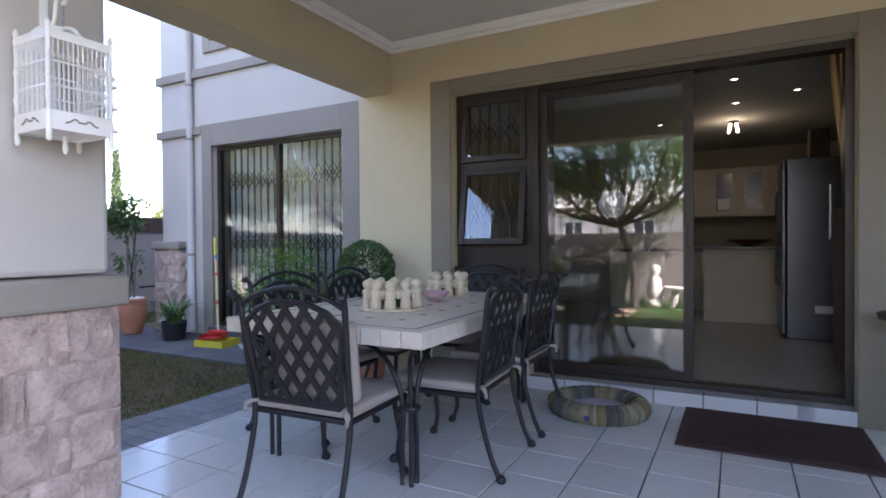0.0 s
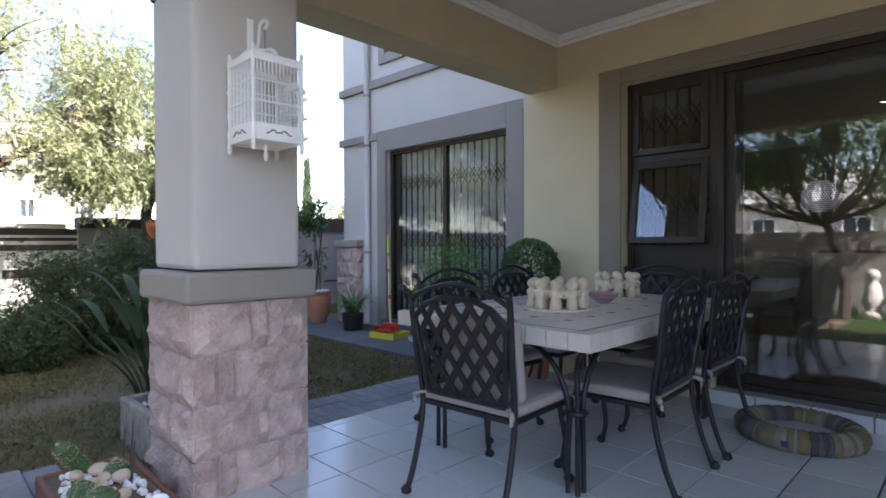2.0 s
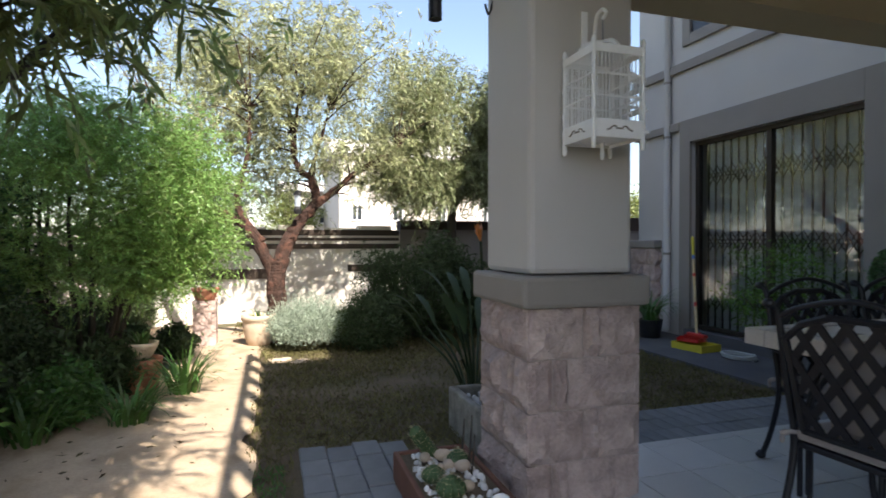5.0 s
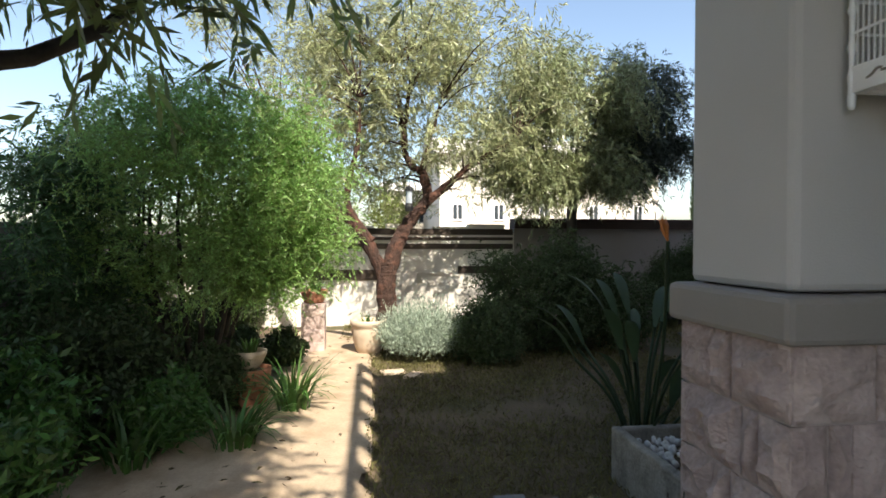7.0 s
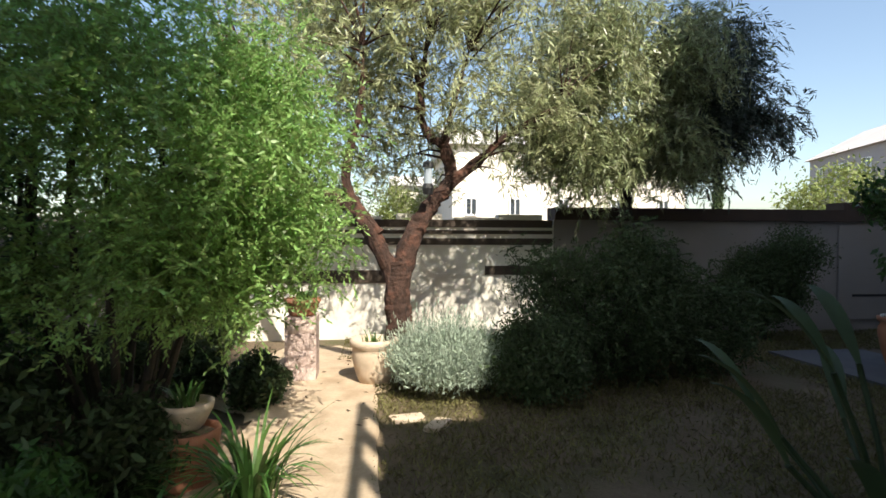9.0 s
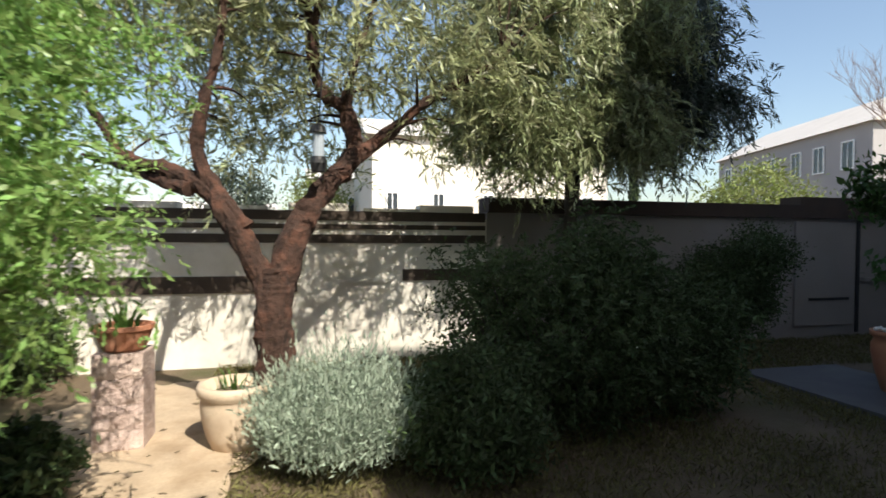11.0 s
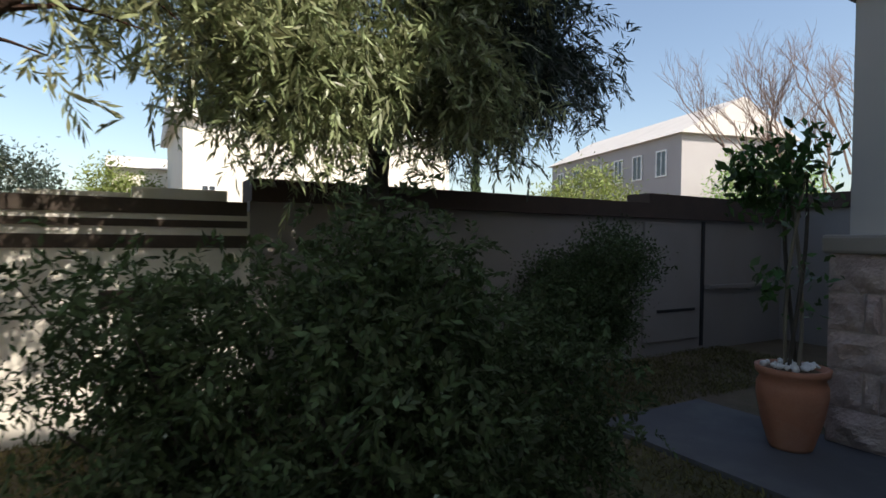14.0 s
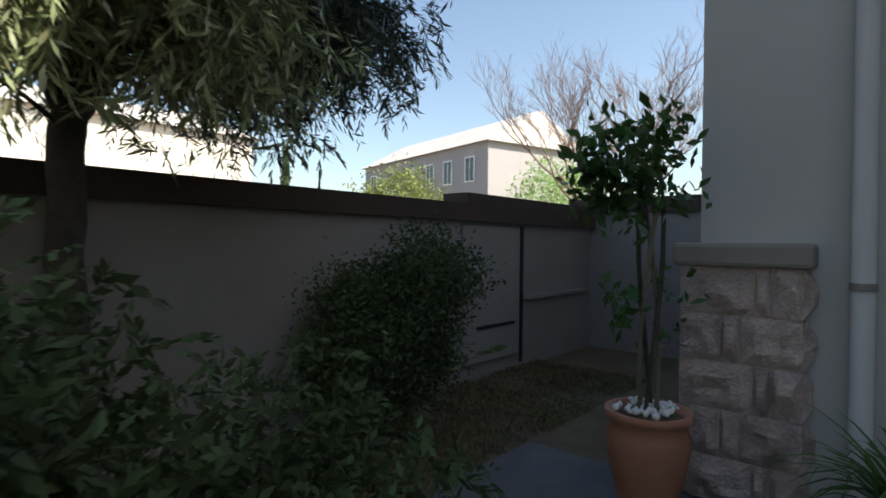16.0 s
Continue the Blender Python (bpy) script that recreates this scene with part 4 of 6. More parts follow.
fp = pot("potted_ficus", -7.05, 4.46, -0.02, [(0.105, 0.0), (0.115, 0.02), (0.155, 0.16), (0.18, 0.30), (0.178, 0.36), (0.16, 0.40), (0.185, 0.425), (0.19, 0.46), (0.17, 0.46), (0.155, 0.42)], M_TERRA, "ficus tree with twisted stems in a terracotta pot", "potted tree")
soil_disc(fp, 0.158, 0.44)
pebbles(fp, 60, 0.12, 0.12, 0.465, 0.016)
for k in range(4):
    bm = bmesh.new()
    a = k * 1.57
    tube(bm, [((0.035 + 0.02 * s) * math.cos(a + 2.2 * s), (0.035 + 0.02 * s) * math.sin(a + 2.2 * s), 0.44 + s * 0.86) for s in [0, 0.2, 0.4, 0.6, 0.8, 1.0, 1.15, 1.3]], [0.011] * 6 + [0.008, 0.005], 6)
    part("stem", bm, M_BARKDK if k % 2 else mat("pale_bark", (0.17, 0.145, 0.11), 0.9, spread=0.2, bump=0.4), fp)
cl = clumpy(14, 4, (0.2, 0.2, 0.19), 0.3, (0.05, 0.05, 0.05)) + np.array([-0.07, -0.03, 1.57])
cl2 = in_shell(34, (0.28, 0.28, 0.30), 0.2) + np.array([0.0, 0, 0.88])
pts = np.repeat(np.vstack([cl, cl2[:6]]), 16, 0)
pts = pts + rng.normal(size=pts.shape) * 0.05
dr = rng.normal(size=pts.shape) * 0.6 + np.array([0, 0, -0.5])
leaves_mesh("crown", L_FICUS, pts, dr, 0.066, 0.028, fp)

bp = pot("potted_lily", -6.12, 4.40, -0.02, [(0.115, 0.0), (0.12, 0.01), (0.145, 0.20), (0.15, 0.225), (0.135, 0.225), (0.13, 0.2)], M_BLACKPOT, "strap-leaved green plant in a black plastic pot", "potted plant")
soil_disc(bp, 0.13, 0.2)
blades("leaves", L_STRAP, 95, 0.09, 0.52, 0.024, 2.7, bp, 6, 0.2)

tp = pot("topiary_ball", -2.82, 3.86, 0.0, [(0.14, 0.0), (0.15, 0.02), (0.18, 0.3), (0.19, 0.33), (0.17, 0.33), (0.16, 0.3)], M_TERRA, "clipped ball-shaped box topiary on a stem in a pot", "potted plant")
soil_disc(tp, 0.16, 0.31)
bm = bmesh.new()
tube(bm, [(0, 0, 0.3), (0.01, 0, 0.5), (0, 0, 0.85)], 0.016, 7)
part("stem", bm, M_BARKDK, tp)
pp = rng.normal(size=(5200, 3))
pp /= np.linalg.norm(pp, axis=1, keepdims=True)
rad = 0.245 * (1 - 0.12 * rng.random((5200, 1)))
leaves_mesh("crown", L_TOPIARY, pp * rad + np.array([0, 0, 0.93]), pp + rng.normal(size=pp.shape) * 0.5, 0.026, 0.016, tp)

fb = thing("feathery_shrub", (-4.05, 4.2, -0.02), "light green feathery shrub before the wing window", "shrub")
for k in range(14):
    a = k * 2.4
    ex = (0.45 * math.cos(a) * (0.5 + 0.5 * ((k * 37) % 10) / 10), 0.28 * math.sin(a), 0.65 + 0.35 * ((k * 53) % 10) / 10)
    bm = bmesh.new()
    tube(bm, curve_pts([(0, 0, 0), (ex[0] * 0.4, ex[1] * 0.4, ex[2] * 0.6), ex], 4), 0.006, 5)
    part("stem", bm, M_BARKDK, fb)
cl = in_shell(130, (0.58, 0.32, 0.45), 0.15) + np.array([-0.1, 0, 0.80])
pts = np.repeat(cl, 22, 0)
pts = pts + rng.normal(size=pts.shape) * np.array([0.07, 0.07, 0.035])
leaves_mesh("crown", L_FERN, pts, rng.normal(size=pts.shape) + np.array([0, 0, 0.2]), 0.042, 0.013, fb)

# broom, tray, dustpan, hose
bo = thing("broom", (-5.62, 4.60, 0.05), "broom with a pale pole, yellow grip and red head", "broom")
bm = bmesh.new()
tube(bm, [(0.22, -0.14, 0.06), (-0.20, 0.17, 1.18)], 0.015, 8)
part("pole", bm, M_STRAW, bo)
for a, b, m in ((0.80, 0.99, M_YELLOW), (0.76, 0.80, M_BLUE), (0.58, 0.61, M_RED), (0.28, 0.32, M_RED)):
    p0, p1 = Vector((0.22, -0.14, 0.06)), Vector((-0.20, 0.17, 1.18))
    bm = bmesh.new()
    tube(bm, [p0.lerp(p1, a), p0.lerp(p1, b)], 0.0175, 8)
    part("grip" if a > 0.7 else "band", bm, m, bo)
part("head", boxm(0.09, 0.36, -0.17, -0.11, 0.05, 0.085), M_RED, bo, bevel=0.01)
bm = bmesh.new()
for i in range(24):
    tube(bm, [(0.10 + 0.011 * i, -0.14, 0.05), (0.10 + 0.0113 * i, -0.15 + 0.02 * (i % 3), 0.0)], 0.0035, 4)
part("bristles", bm, M_RED, bo)
ty = thing("litter_tray", (-5.30, 4.36, -0.02), "yellow plastic tray with a red dustpan in it", "tray", rz=8)
bm = bmesh.new()
box(bm, -0.19, 0.19, -0.14, 0.14, 0.0, 0.008)
for a in ((-0.20, 0.20, -0.15, -0.14), (-0.20, 0.20, 0.14, 0.15), (-0.20, -0.19, -0.14, 0.14), (0.19, 0.20, -0.14, 0.14)):
    box(bm, *a, 0.0, 0.075)
part("tray", bm, M_YELLOW, ty)
dpn = thing("dustpan", (-5.42, 4.40, 0.05), "red plastic dustpan resting in the tray", "dustpan", rz=25)
bm = bmesh.new()
box(bm, -0.12, 0.12, -0.1, 0.1, 0.0, 0.006)
box(bm, -0.12, 0.12, 0.095, 0.1, 0.0, 0.05)
box(bm, -0.12, -0.115, -0.1, 0.095, 0.0, 0.04)
box(bm, 0.115, 0.12, -0.1, 0.095, 0.0, 0.04)
part("pan", bm, M_RED, dpn)
bm = bmesh.new()
tube(bm, [(0, 0.1, 0.03), (0, 0.24, 0.06)], 0.014, 8)
part("handle", bm, M_RED, dpn)
hs = thing("garden_hose", (-4.75, 4.40, -0.015), "coiled pale garden hose on the path", "hose")
bm = bmesh.new()
tube(bm, [(0.17 * (1 + 0.12 * math.sin(i * 0.31)) * math.cos(i * 0.35), 0.13 * math.sin(i * 0.35), 0.012 + 0.0006 * i) for i in range(58)], 0.011, 7)
part("coil", bm, mat("pale_hose", (0.45, 0.47, 0.46), 0.5, spread=0.1, bump=0.05), hs, smooth=True)

# ---- kitchen seen through the open door ----
fr = thing("fridge", (0.80, 7.15, 0.1), "tall brushed steel fridge in the kitchen", "fridge")
part("body", boxm(-0.35, 0.35, -0.30, 0.40, 0.0, 1.9), M_STEEL, fr, bevel=0.01)
part("door", boxm(-0.40, -0.352, -0.30, 0.38, 0.04, 1.88), M_STEEL, fr, bevel=0.015)
for z in (0.75, 1.35):
    bm = bmesh.new()
    tube(bm, curve_pts([(-0.40, -0.24, z - 0.22), (-0.44, -0.24, z - 0.15), (-0.44, -0.24, z + 0.15), (-0.40, -0.24, z + 0.22)], 4), 0.011, 6)
    part("handle", bm, M_STEEL, fr)
part("notice", boxm(-0.10, 0.06, -0.304, -0.301, 0.28, 0.36), M_WHITE, fr, "white notice")
kc = thing("kitchen_counter", (-0.02, 8.2, 0.1), "white kitchen counter end with a dark granite top", "counter")
part("body", boxm(-0.38, 0.75, -0.28, 0.28, 0.0, 0.93), M_CABINET, kc)
part("worktop", boxm(-0.50, 0.80, -0.33, 0.33, 0.93, 0.97), M_COUNTER, kc, "dark granite top", bevel=0.006)
fbowl = thing("fruit_bowl", (0.12, 8.1, 1.07), "wide dark red bowl on the counter", "bowl")
bm = bmesh.new()
lathe(bm, [(0.08, 0), (0.1, 0.01), (0.2, 0.05), (0.27, 0.085), (0.26, 0.085), (0.18, 0.055)], 24)
part("bowl", bm, mat("dark_red_glaze", (0.10, 0.02, 0.02), 0.3, bump=0), fbowl)
wc = thing("wall_cabinet", (0.0, 9.42, 1.5), "pale wall cabinet with two glazed doors", "cabinet")
part("body", boxm(-0.75, 0.75, -0.15, 0.16, 0.0, 0.72), M_CABINET, wc)
for x0 in (-0.35, 0.02):
    d = part("door", frame_bm(x0, x0 + 0.34, 0.02, 0.70, 0.06, -0.175, -0.152), M_CABINET, wc)
    part("glass", boxm(x0 + 0.06, x0 + 0.28, -0.168, -0.160, 0.08, 0.64), M_COUNTER, d, "dark glass")
    part("plate_stack", boxm(x0 + 0.08, x0 + 0.24, -0.172, -0.169, 0.10, 0.26), M_WHITE, d, "pale patterned panel")
bc2 = thing("base_cabinet", (0.2, 9.3, 0.1), "pale base cabinets along the kitchen wall", "cabinet")
part("body", boxm(-2.0, 1.7, -0.3, 0.3, 0.0, 0.88), M_CABINET, bc2)
part("worktop", boxm(-2.0, 1.7, -0.32, 0.3, 0.88, 0.92), M_COUNTER, bc2)
spk = thing("fridge_top_box", (0.75, 7.1, 2.0), "dark wooden box standing on the fridge", "box")
part("box", boxm(-0.08, 0.10, -0.1, 0.12, 0.0, 0.32), M_DKWOOD, spk, bevel=0.005)
cu = thing("curtain", (0.62, 4.46, 0.1), "gold curtain gathered to the side of the door", "curtain")
bm = bmesh.new()
rows_ = []
for j in range(9):
    z = 2.28 * (1 - j / 8)
    w = 0.16 - 0.11 * math.sin(math.pi * min(1, j / 8 * 1.6) / 2)
    rows_.append([bm.verts.new((0.08 - w + w * 1.1 * i / 16 - 0.02, 0.035 * math.sin(i * 1.6), z)) for i in range(17)])
for r0, r1 in zip(rows_, rows_[1:]):
    for i in range(16):
        bm.faces.new((r0[i], r0[i + 1], r1[i + 1], r1[i]))
ob = part("drape", bm, M_CURTAIN, cu, smooth=True)
md = ob.modifiers.new("thick", "SOLIDIFY")
md.thickness = 0.006
cw = thing("wooden_door", (0.66, 5.2, 0.1), "dark red-brown wooden cupboard beside the door", "cupboard")
part("body", boxm(0.05, 0.5, -0.3, 0.5, 0.0, 1.3), mat("red_brown_wood", (0.10, 0.03, 0.02), 0.4, spread=0.3, scale=6, bump=0.1), cw, bevel=0.01)
for x, y in ((-0.03, 5.44), (-0.02, 6.39), (0.49, 6.11), (-1.21, 5.24), (-0.83, 7.15)):
    ob = thing("kitchen_downlight", (x, y, 2.545), "small lit round kitchen downlight", "light", "kitchen downlights")
    bm = bmesh.new()
    lathe(bm, [(0.022, 0.0), (0.022, 0.006)], 14)
    part("bulb", bm, M_LAMP, ob)
    bm = bmesh.new()
    lathe(bm, [(0.024, -0.002), (0.04, -0.002), (0.04, 0.006)], 14, cap=False)
    part("rim", bm, M_WHITE, ob)
kl = thing("kitchen_spotlight", (-0.05, 7.37, 2.55), "ceiling fitting with two lit spot bulbs", "light")
bm = bmesh.new()
lathe(bm, [(0.05, -0.02), (0.06, 0.0)], 14)
part("plate", bm, M_STEEL, kl)
for sx in (-1, 1):
    bm = bmesh.new()
    tube(bm, [(sx * 0.03, 0, -0.03), (sx * 0.05, -0.02, -0.14)], 0.015, 10)
    part("bulb", bm, M_LAMP, kl)
spot = new("kitchen_lamp_light", bpy.data.lights.new("kitchen_lamp_light", "POINT"))
spot.data.energy, spot.data.color, spot.data.shadow_soft_size = 0.45, (1.0, 0.82, 0.55), 0.05
spot.location = (-0.05, 7.3, 2.28)

ws = thing("wooden_stand", (0.84, 3.88, 0.0), "turned dark wooden stand beside the door", "stand")
bm = bmesh.new()
lathe(bm, [(0.09, 0.0), (0.1, 0.02), (0.05, 0.06), (0.035, 0.15), (0.06, 0.22), (0.03, 0.3), (0.05, 0.42), (0.07, 0.5), (0.035, 0.58), (0.05, 0.68)], 18)
part("turned_post", bm, M_DKWOOD, ws, smooth=True)
bm = bmesh.new()
lathe(bm, [(0.06, 0.68), (0.15, 0.70), (0.155, 0.73), (0.14, 0.74)], 22)
part("top", bm, M_DKWOOD, ws, smooth=True)

# ---- garden materials ----
L_KAREE = leaf_mat("karee_leaves", (0.335, 0.355, 0.19), 0.5, 0.4, 0.36)
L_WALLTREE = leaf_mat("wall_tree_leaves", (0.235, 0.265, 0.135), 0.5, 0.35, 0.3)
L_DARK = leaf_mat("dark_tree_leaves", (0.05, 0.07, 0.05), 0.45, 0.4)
L_BRIGHT = leaf_mat("bright_green_leaves", (0.27, 0.42, 0.13), 0.4, 0.4, 0.5)
L_TREE3 = leaf_mat("lawn_tree_leaves", (0.19, 0.26, 0.10), 0.45, 0.4)
L_BUSH = leaf_mat("dark_bush_leaves", (0.058, 0.088, 0.032), 0.4, 0.75, 0.2)
L_LAV = leaf_mat("lavender_leaves", (0.36, 0.43, 0.34), 0.3, 0.7)
L_FAR = leaf_mat("far_tree_leaves", (0.20, 0.24, 0.07), 0.35, 0.6)
M_ROOF = mat("pale_roof", (0.55, 0.52, 0.50), 0.8, spread=0.08, scale=1, bump=0.1)
M_FARWALL = mat("far_white_wall", (0.75, 0.70, 0.62), 0.9, spread=0.05, scale=0.7, bump=0.1)
# Whitish walls greyed in their colour to stand for the shaded side.
M_FARSHADE = mat("far_shaded_wall", (0.38, 0.36, 0.37), 0.9, spread=0.07, scale=0.7, bump=0.1)
M_DARKWIN = mat("far_window_glass", (0.05, 0.06, 0.07), 0.15, spread=0.2, bump=0)
M_URN = mat("pale_clay", (0.56, 0.45, 0.34), 0.85, spread=0.12, scale=7, fine=80, bump=0.3, stain=(0.35, 0.25, 0.18), stain_amt=0.4, stain_scale=5)
M_STONEPL = mat("grey_stone", (0.30, 0.275, 0.235), 0.95, spread=0.3, scale=12, fine=60, bump=0.9, stain=(0.13, 0.12, 0.10), stain_amt=0.7, stain_scale=7, bump_dist=0.02)
M_STATUE = mat("white_statue", (0.72, 0.70, 0.66), 0.8, spread=0.08, scale=12, bump=0.2)


SKELETON = []


def limb(bm, ctrl, r0, r1, sides=8, n=5):
    pts = curve_pts(ctrl, n)
    k = len(pts) - 1
    SKELETON.extend(pts)
    tube(bm, [p + Vector((noise.noise(p * 3.1), noise.noise(p * 3.1 + Vector((5, 5, 5))), 0)) * 0.02 for p in pts], [(r0 + (r1 - r0) * i / k) * (1 + 0.10 * noise.noise((i * 1.3, r0 * 50, k))) for i in range(k + 1)], sides)


def twigs(bm, root, ends, r0=0.009, r1=0.002):
    """Thin twigs from the nearest limb to each clump of leaves."""
    skel = list(SKELETON) or [Vector(root)]
    for e in ends:
        e = Vector(e)
        p = min(skel, key=lambda q: (q - e).length + (0.6 if q.z > e.z else 0.0))
        mid = p.lerp(e, 0.5) + Vector((0, 0, 0.10 * (e - p).length))
        pts = curve_pts([p, mid, e], 3)
        tube(bm, pts, [r0 + (r1 - r0) * i / (len(pts) - 1) for i in range(len(pts))], 4, cap=False)
    SKELETON.clear()


def crown_leaves(name, material, clumps, per, spread, length, width, parent, droop=0.6, rnd=0.6):
    pts = np.repeat(clumps, per, 0)
    pts = pts + rng.normal(size=pts.shape) * np.array(spread)
    dr = rng.normal(size=pts.shape) * rnd + np.array([0, 0, -droop])
    return leaves_mesh(name, material, pts, dr, length, width, parent)


def sprays(name, material, clumps, per, spread, twig, n, length, width, parent, lean, wild=0.6, droop=0.5, side=0.6):
    """Leaves set alternately along short bending twigs that start near each clump."""
    p = np.repeat(clumps, per, 0)
    p = p + rng.normal(size=p.shape) * np.array(spread)
    d = rng.normal(size=p.shape) * wild + np.array(lean)
    d /= np.linalg.norm(d, axis=1, keepdims=True)
    a = np.cross(d, rng.normal(size=p.shape))
    a /= np.linalg.norm(a, axis=1, keepdims=True)
    tw = twig * rng.uniform(0.6, 1.3, (len(p), 1))
    cs, ds = [], []
    for k in range(n):
        u = (k + 0.5) / n
        q = p + d * tw * u + np.array([0, 0, -droop]) * tw * u * u
        e = d + np.array([0, 0, -2 * droop * u]) + a * (side if k % 2 else -side) * (1.15 - 0.5 * u) + rng.normal(size=p.shape) * 0.15
        e /= np.linalg.norm(e, axis=1, keepdims=True)
        cs.append(q + e * length * 0.5)
        ds.append(e)
    return leaves_mesh(name, material, np.vstack(cs), np.vstack(ds), length, width, parent, jitter=0.2)


# garden tree with a forked reddish trunk
t1 = thing("garden_tree", (-7.30, -0.05, -0.05), "leaning tree with a forked rough red-brown trunk and fine drooping leaves", "tree")
bm = bmesh.new()
limb(bm, [(0.05, 0.0, 0.0), (0.0, 0.0, 0.35), (-0.03, 0.0, 0.75), (-0.04, 0.0, 0.98)], 0.135, 0.085, 18, 12)
limb(bm, [(-0.02, 0.0, 0.45), (-0.06, 0.02, 0.85), (-0.16, 0.17, 1.3), (-0.28, 0.32, 1.5), (-0.45, 0.50, 1.74), (-0.55, 0.46, 2.05), (-0.64, 0.30, 2.2), (-0.66, 0.22, 2.5), (-0.60, 0.30, 3.1)], 0.105, 0.022, 14, 10)
limb(bm, [(-0.01, 0.0, 0.45), (-0.04, -0.04, 0.82), (-0.15, -0.31, 1.36), (-0.30, -0.62, 1.57), (-0.45, -0.95, 1.70), (-0.7, -1.3, 2.3)], 0.095, 0.018, 14, 10)
limb(bm, [(-0.10, -0.16, 1.22), (-0.20, -0.44, 1.60), (-0.20, -0.42, 1.97), (-0.22, -0.33, 2.35), (-0.3, -0.3, 2.9)], 0.055, 0.015, 10, 8)
limb(bm, [(-0.2, -0.5, 1.45), (-0.5, -0.85, 1.58), (-0.9, -1.3, 1.72)], 0.05, 0.012, 10, 8)
limb(bm, [(-0.56, 0.45, 2.05), (-0.50, 0.52, 2.4), (-0.62, 0.70, 3.0)], 0.045, 0.012, 10, 8)
limb(bm, [(-0.42, 0.47, 1.70), (-0.50, 0.78, 1.92), (-0.50, 1.02, 2.15), (-0.5, 1.6, 2.5)], 0.06, 0.012, 8)
limb(bm, [(-0.66, 0.25, 2.4), (-0.9, 0.2, 2.9), (-0.9, 0.1, 3.5)], 0.04, 0.012, 8)
bm.normal_update()
for v in bm.verts:
    c = v.co
    v.co = c + v.normal * (0.022 * noise.noise((c.x * 16, c.y * 16, c.z * 4)) + 0.014 * noise.noise((c.x * 34, c.y * 34, c.z * 11)))
part("trunk", bm, M_BARK, t1)
cl = np.vstack([clumpy(52, 5, (1.3, 1.5, 1.1), 0.3, (0.17, 0.17, 0.15)) + np.array([-0.55, 0.75, 3.2]), clumpy(9, 5, (0.7, 0.7, 0.4), 0.2, (0.15, 0.15, 0.14)) + np.array([-0.45, 1.4, 2.45]), clumpy(14, 5, (1.1, 1.2, 0.6), 0.2, (0.16, 0.16, 0.16)) + np.array([-1.3, -1.4, 3.7]), clumpy(30, 5, (1.1, 1.4, 0.6), 0.2, (0.16, 0.16, 0.14)) + np.array([-1.0, 0.1, 3.75]), clumpy(13, 4, (0.7, 0.9, 0.55), 0.2, (0.15, 0.15, 0.13)) + np.array([-0.5, -0.5, 2.75]), clumpy(12, 4, (0.4, 0.9, 0.3), 0.2, (0.12, 0.14, 0.1)) + np.array([-1.0, -0.2, 2.1]), clumpy(16, 4, (0.6, 0.9, 0.45), 0.2, (0.14, 0.14, 0.12)) + np.array([-0.95, -0.7, 2.75])])
cl = cl[~((cl[:, 0] > -0.45) & (cl[:, 1] > 0.75)) | (rng.random(len(cl)) < 0.45)]
bm = bmesh.new()
twigs(bm, (-0.65, 0.62, 2.3), cl[::4], 0.014)
tagged(part("twig_mass", bm, M_BARK, t1), kind="stuff")
sprays("crown", L_KAREE, cl, 9, (0.13, 0.13, 0.12), 0.17, 11, 0.076, 0.0135, t1, (0, 0, -0.05), 0.6, 0.4, 0.8)
# bird feeder on the tree
bf = thing("bird_feeder", (-7.31, 0.20, 1.60), "hanging bird feeder with a clear tube and dark cap", "bird feeder")
bm = bmesh.new()
lathe(bm, [(0.036, 0.0), (0.036, 0.14)], 14)
part("tube", bm, mat("clouded_plastic", (0.36, 0.41, 0.47), 0.2, spread=0.1, bump=0.02), bf, "clouded clear tube")
bm = bmesh.new()
lathe(bm, [(0.05, 0.14), (0.042, 0.18), (0.008, 0.2)], 14)
part("cap", bm, M_BLACKPOT, bf)
bm = bmesh.new()
lathe(bm, [(0.04, -0.09), (0.05, -0.04), (0.04, 0.0)], 14)
part("base", bm, M_BLACKPOT, bf)
bm = bmesh.new()
tube(bm, [(0, 0, 0.195), (-0.3, 0.06, 0.86)], 0.004, 4)
part("cord", bm, M_IRON, bf)

# tree behind the wall
t2 = thing("wall_tree", (-8.98, 2.74, -0.05), "evergreen tree with long narrow drooping leaves against the wall", "tree")
bm = bmesh.new()
limb(bm, [(0.02, 0, 0), (0.0, 0, 1.0), (0.05, -0.02, 1.62), (0.0, 0.02, 1.85)], 0.085, 0.07, 10)
for e in ((0.3, -0.8, 2.8), (0.2, 0.8, 2.7), (-0.6, 0.2, 3.0), (0.5, 0.2, 3.1), (0.1, 0.1, 3.7), (0.3, -0.3, 2.4), (-0.2, 1.3, 2.7)):
    limb(bm, [(0, 0.0, 1.72), (e[0] * 0.25, e[1] * 0.25, 2.12), (e[0] * 0.6, e[1] * 0.6, 2.2 + 0.35 * (e[2] - 2.2)), e], 0.045, 0.01, 7)
part("trunk", bm, M_BARKDK, t2, smooth=True)
cl = np.vstack([clumpy(40, 5, (1.1, 1.15, 1.1), 0.35, (0.17, 0.17, 0.15)) + np.array([0.1, -0.1, 3.05]), clumpy(13, 5, (0.7, 0.6, 0.3), 0.2, (0.15, 0.15, 0.12)) + np.array([0.3, -0.7, 2.2]), clumpy(12, 5, (0.6, 0.8, 0.2), 0.2, (0.15, 0.15, 0.1)) + np.array([0.35, 0.15, 2.2])])
bm = bmesh.new()
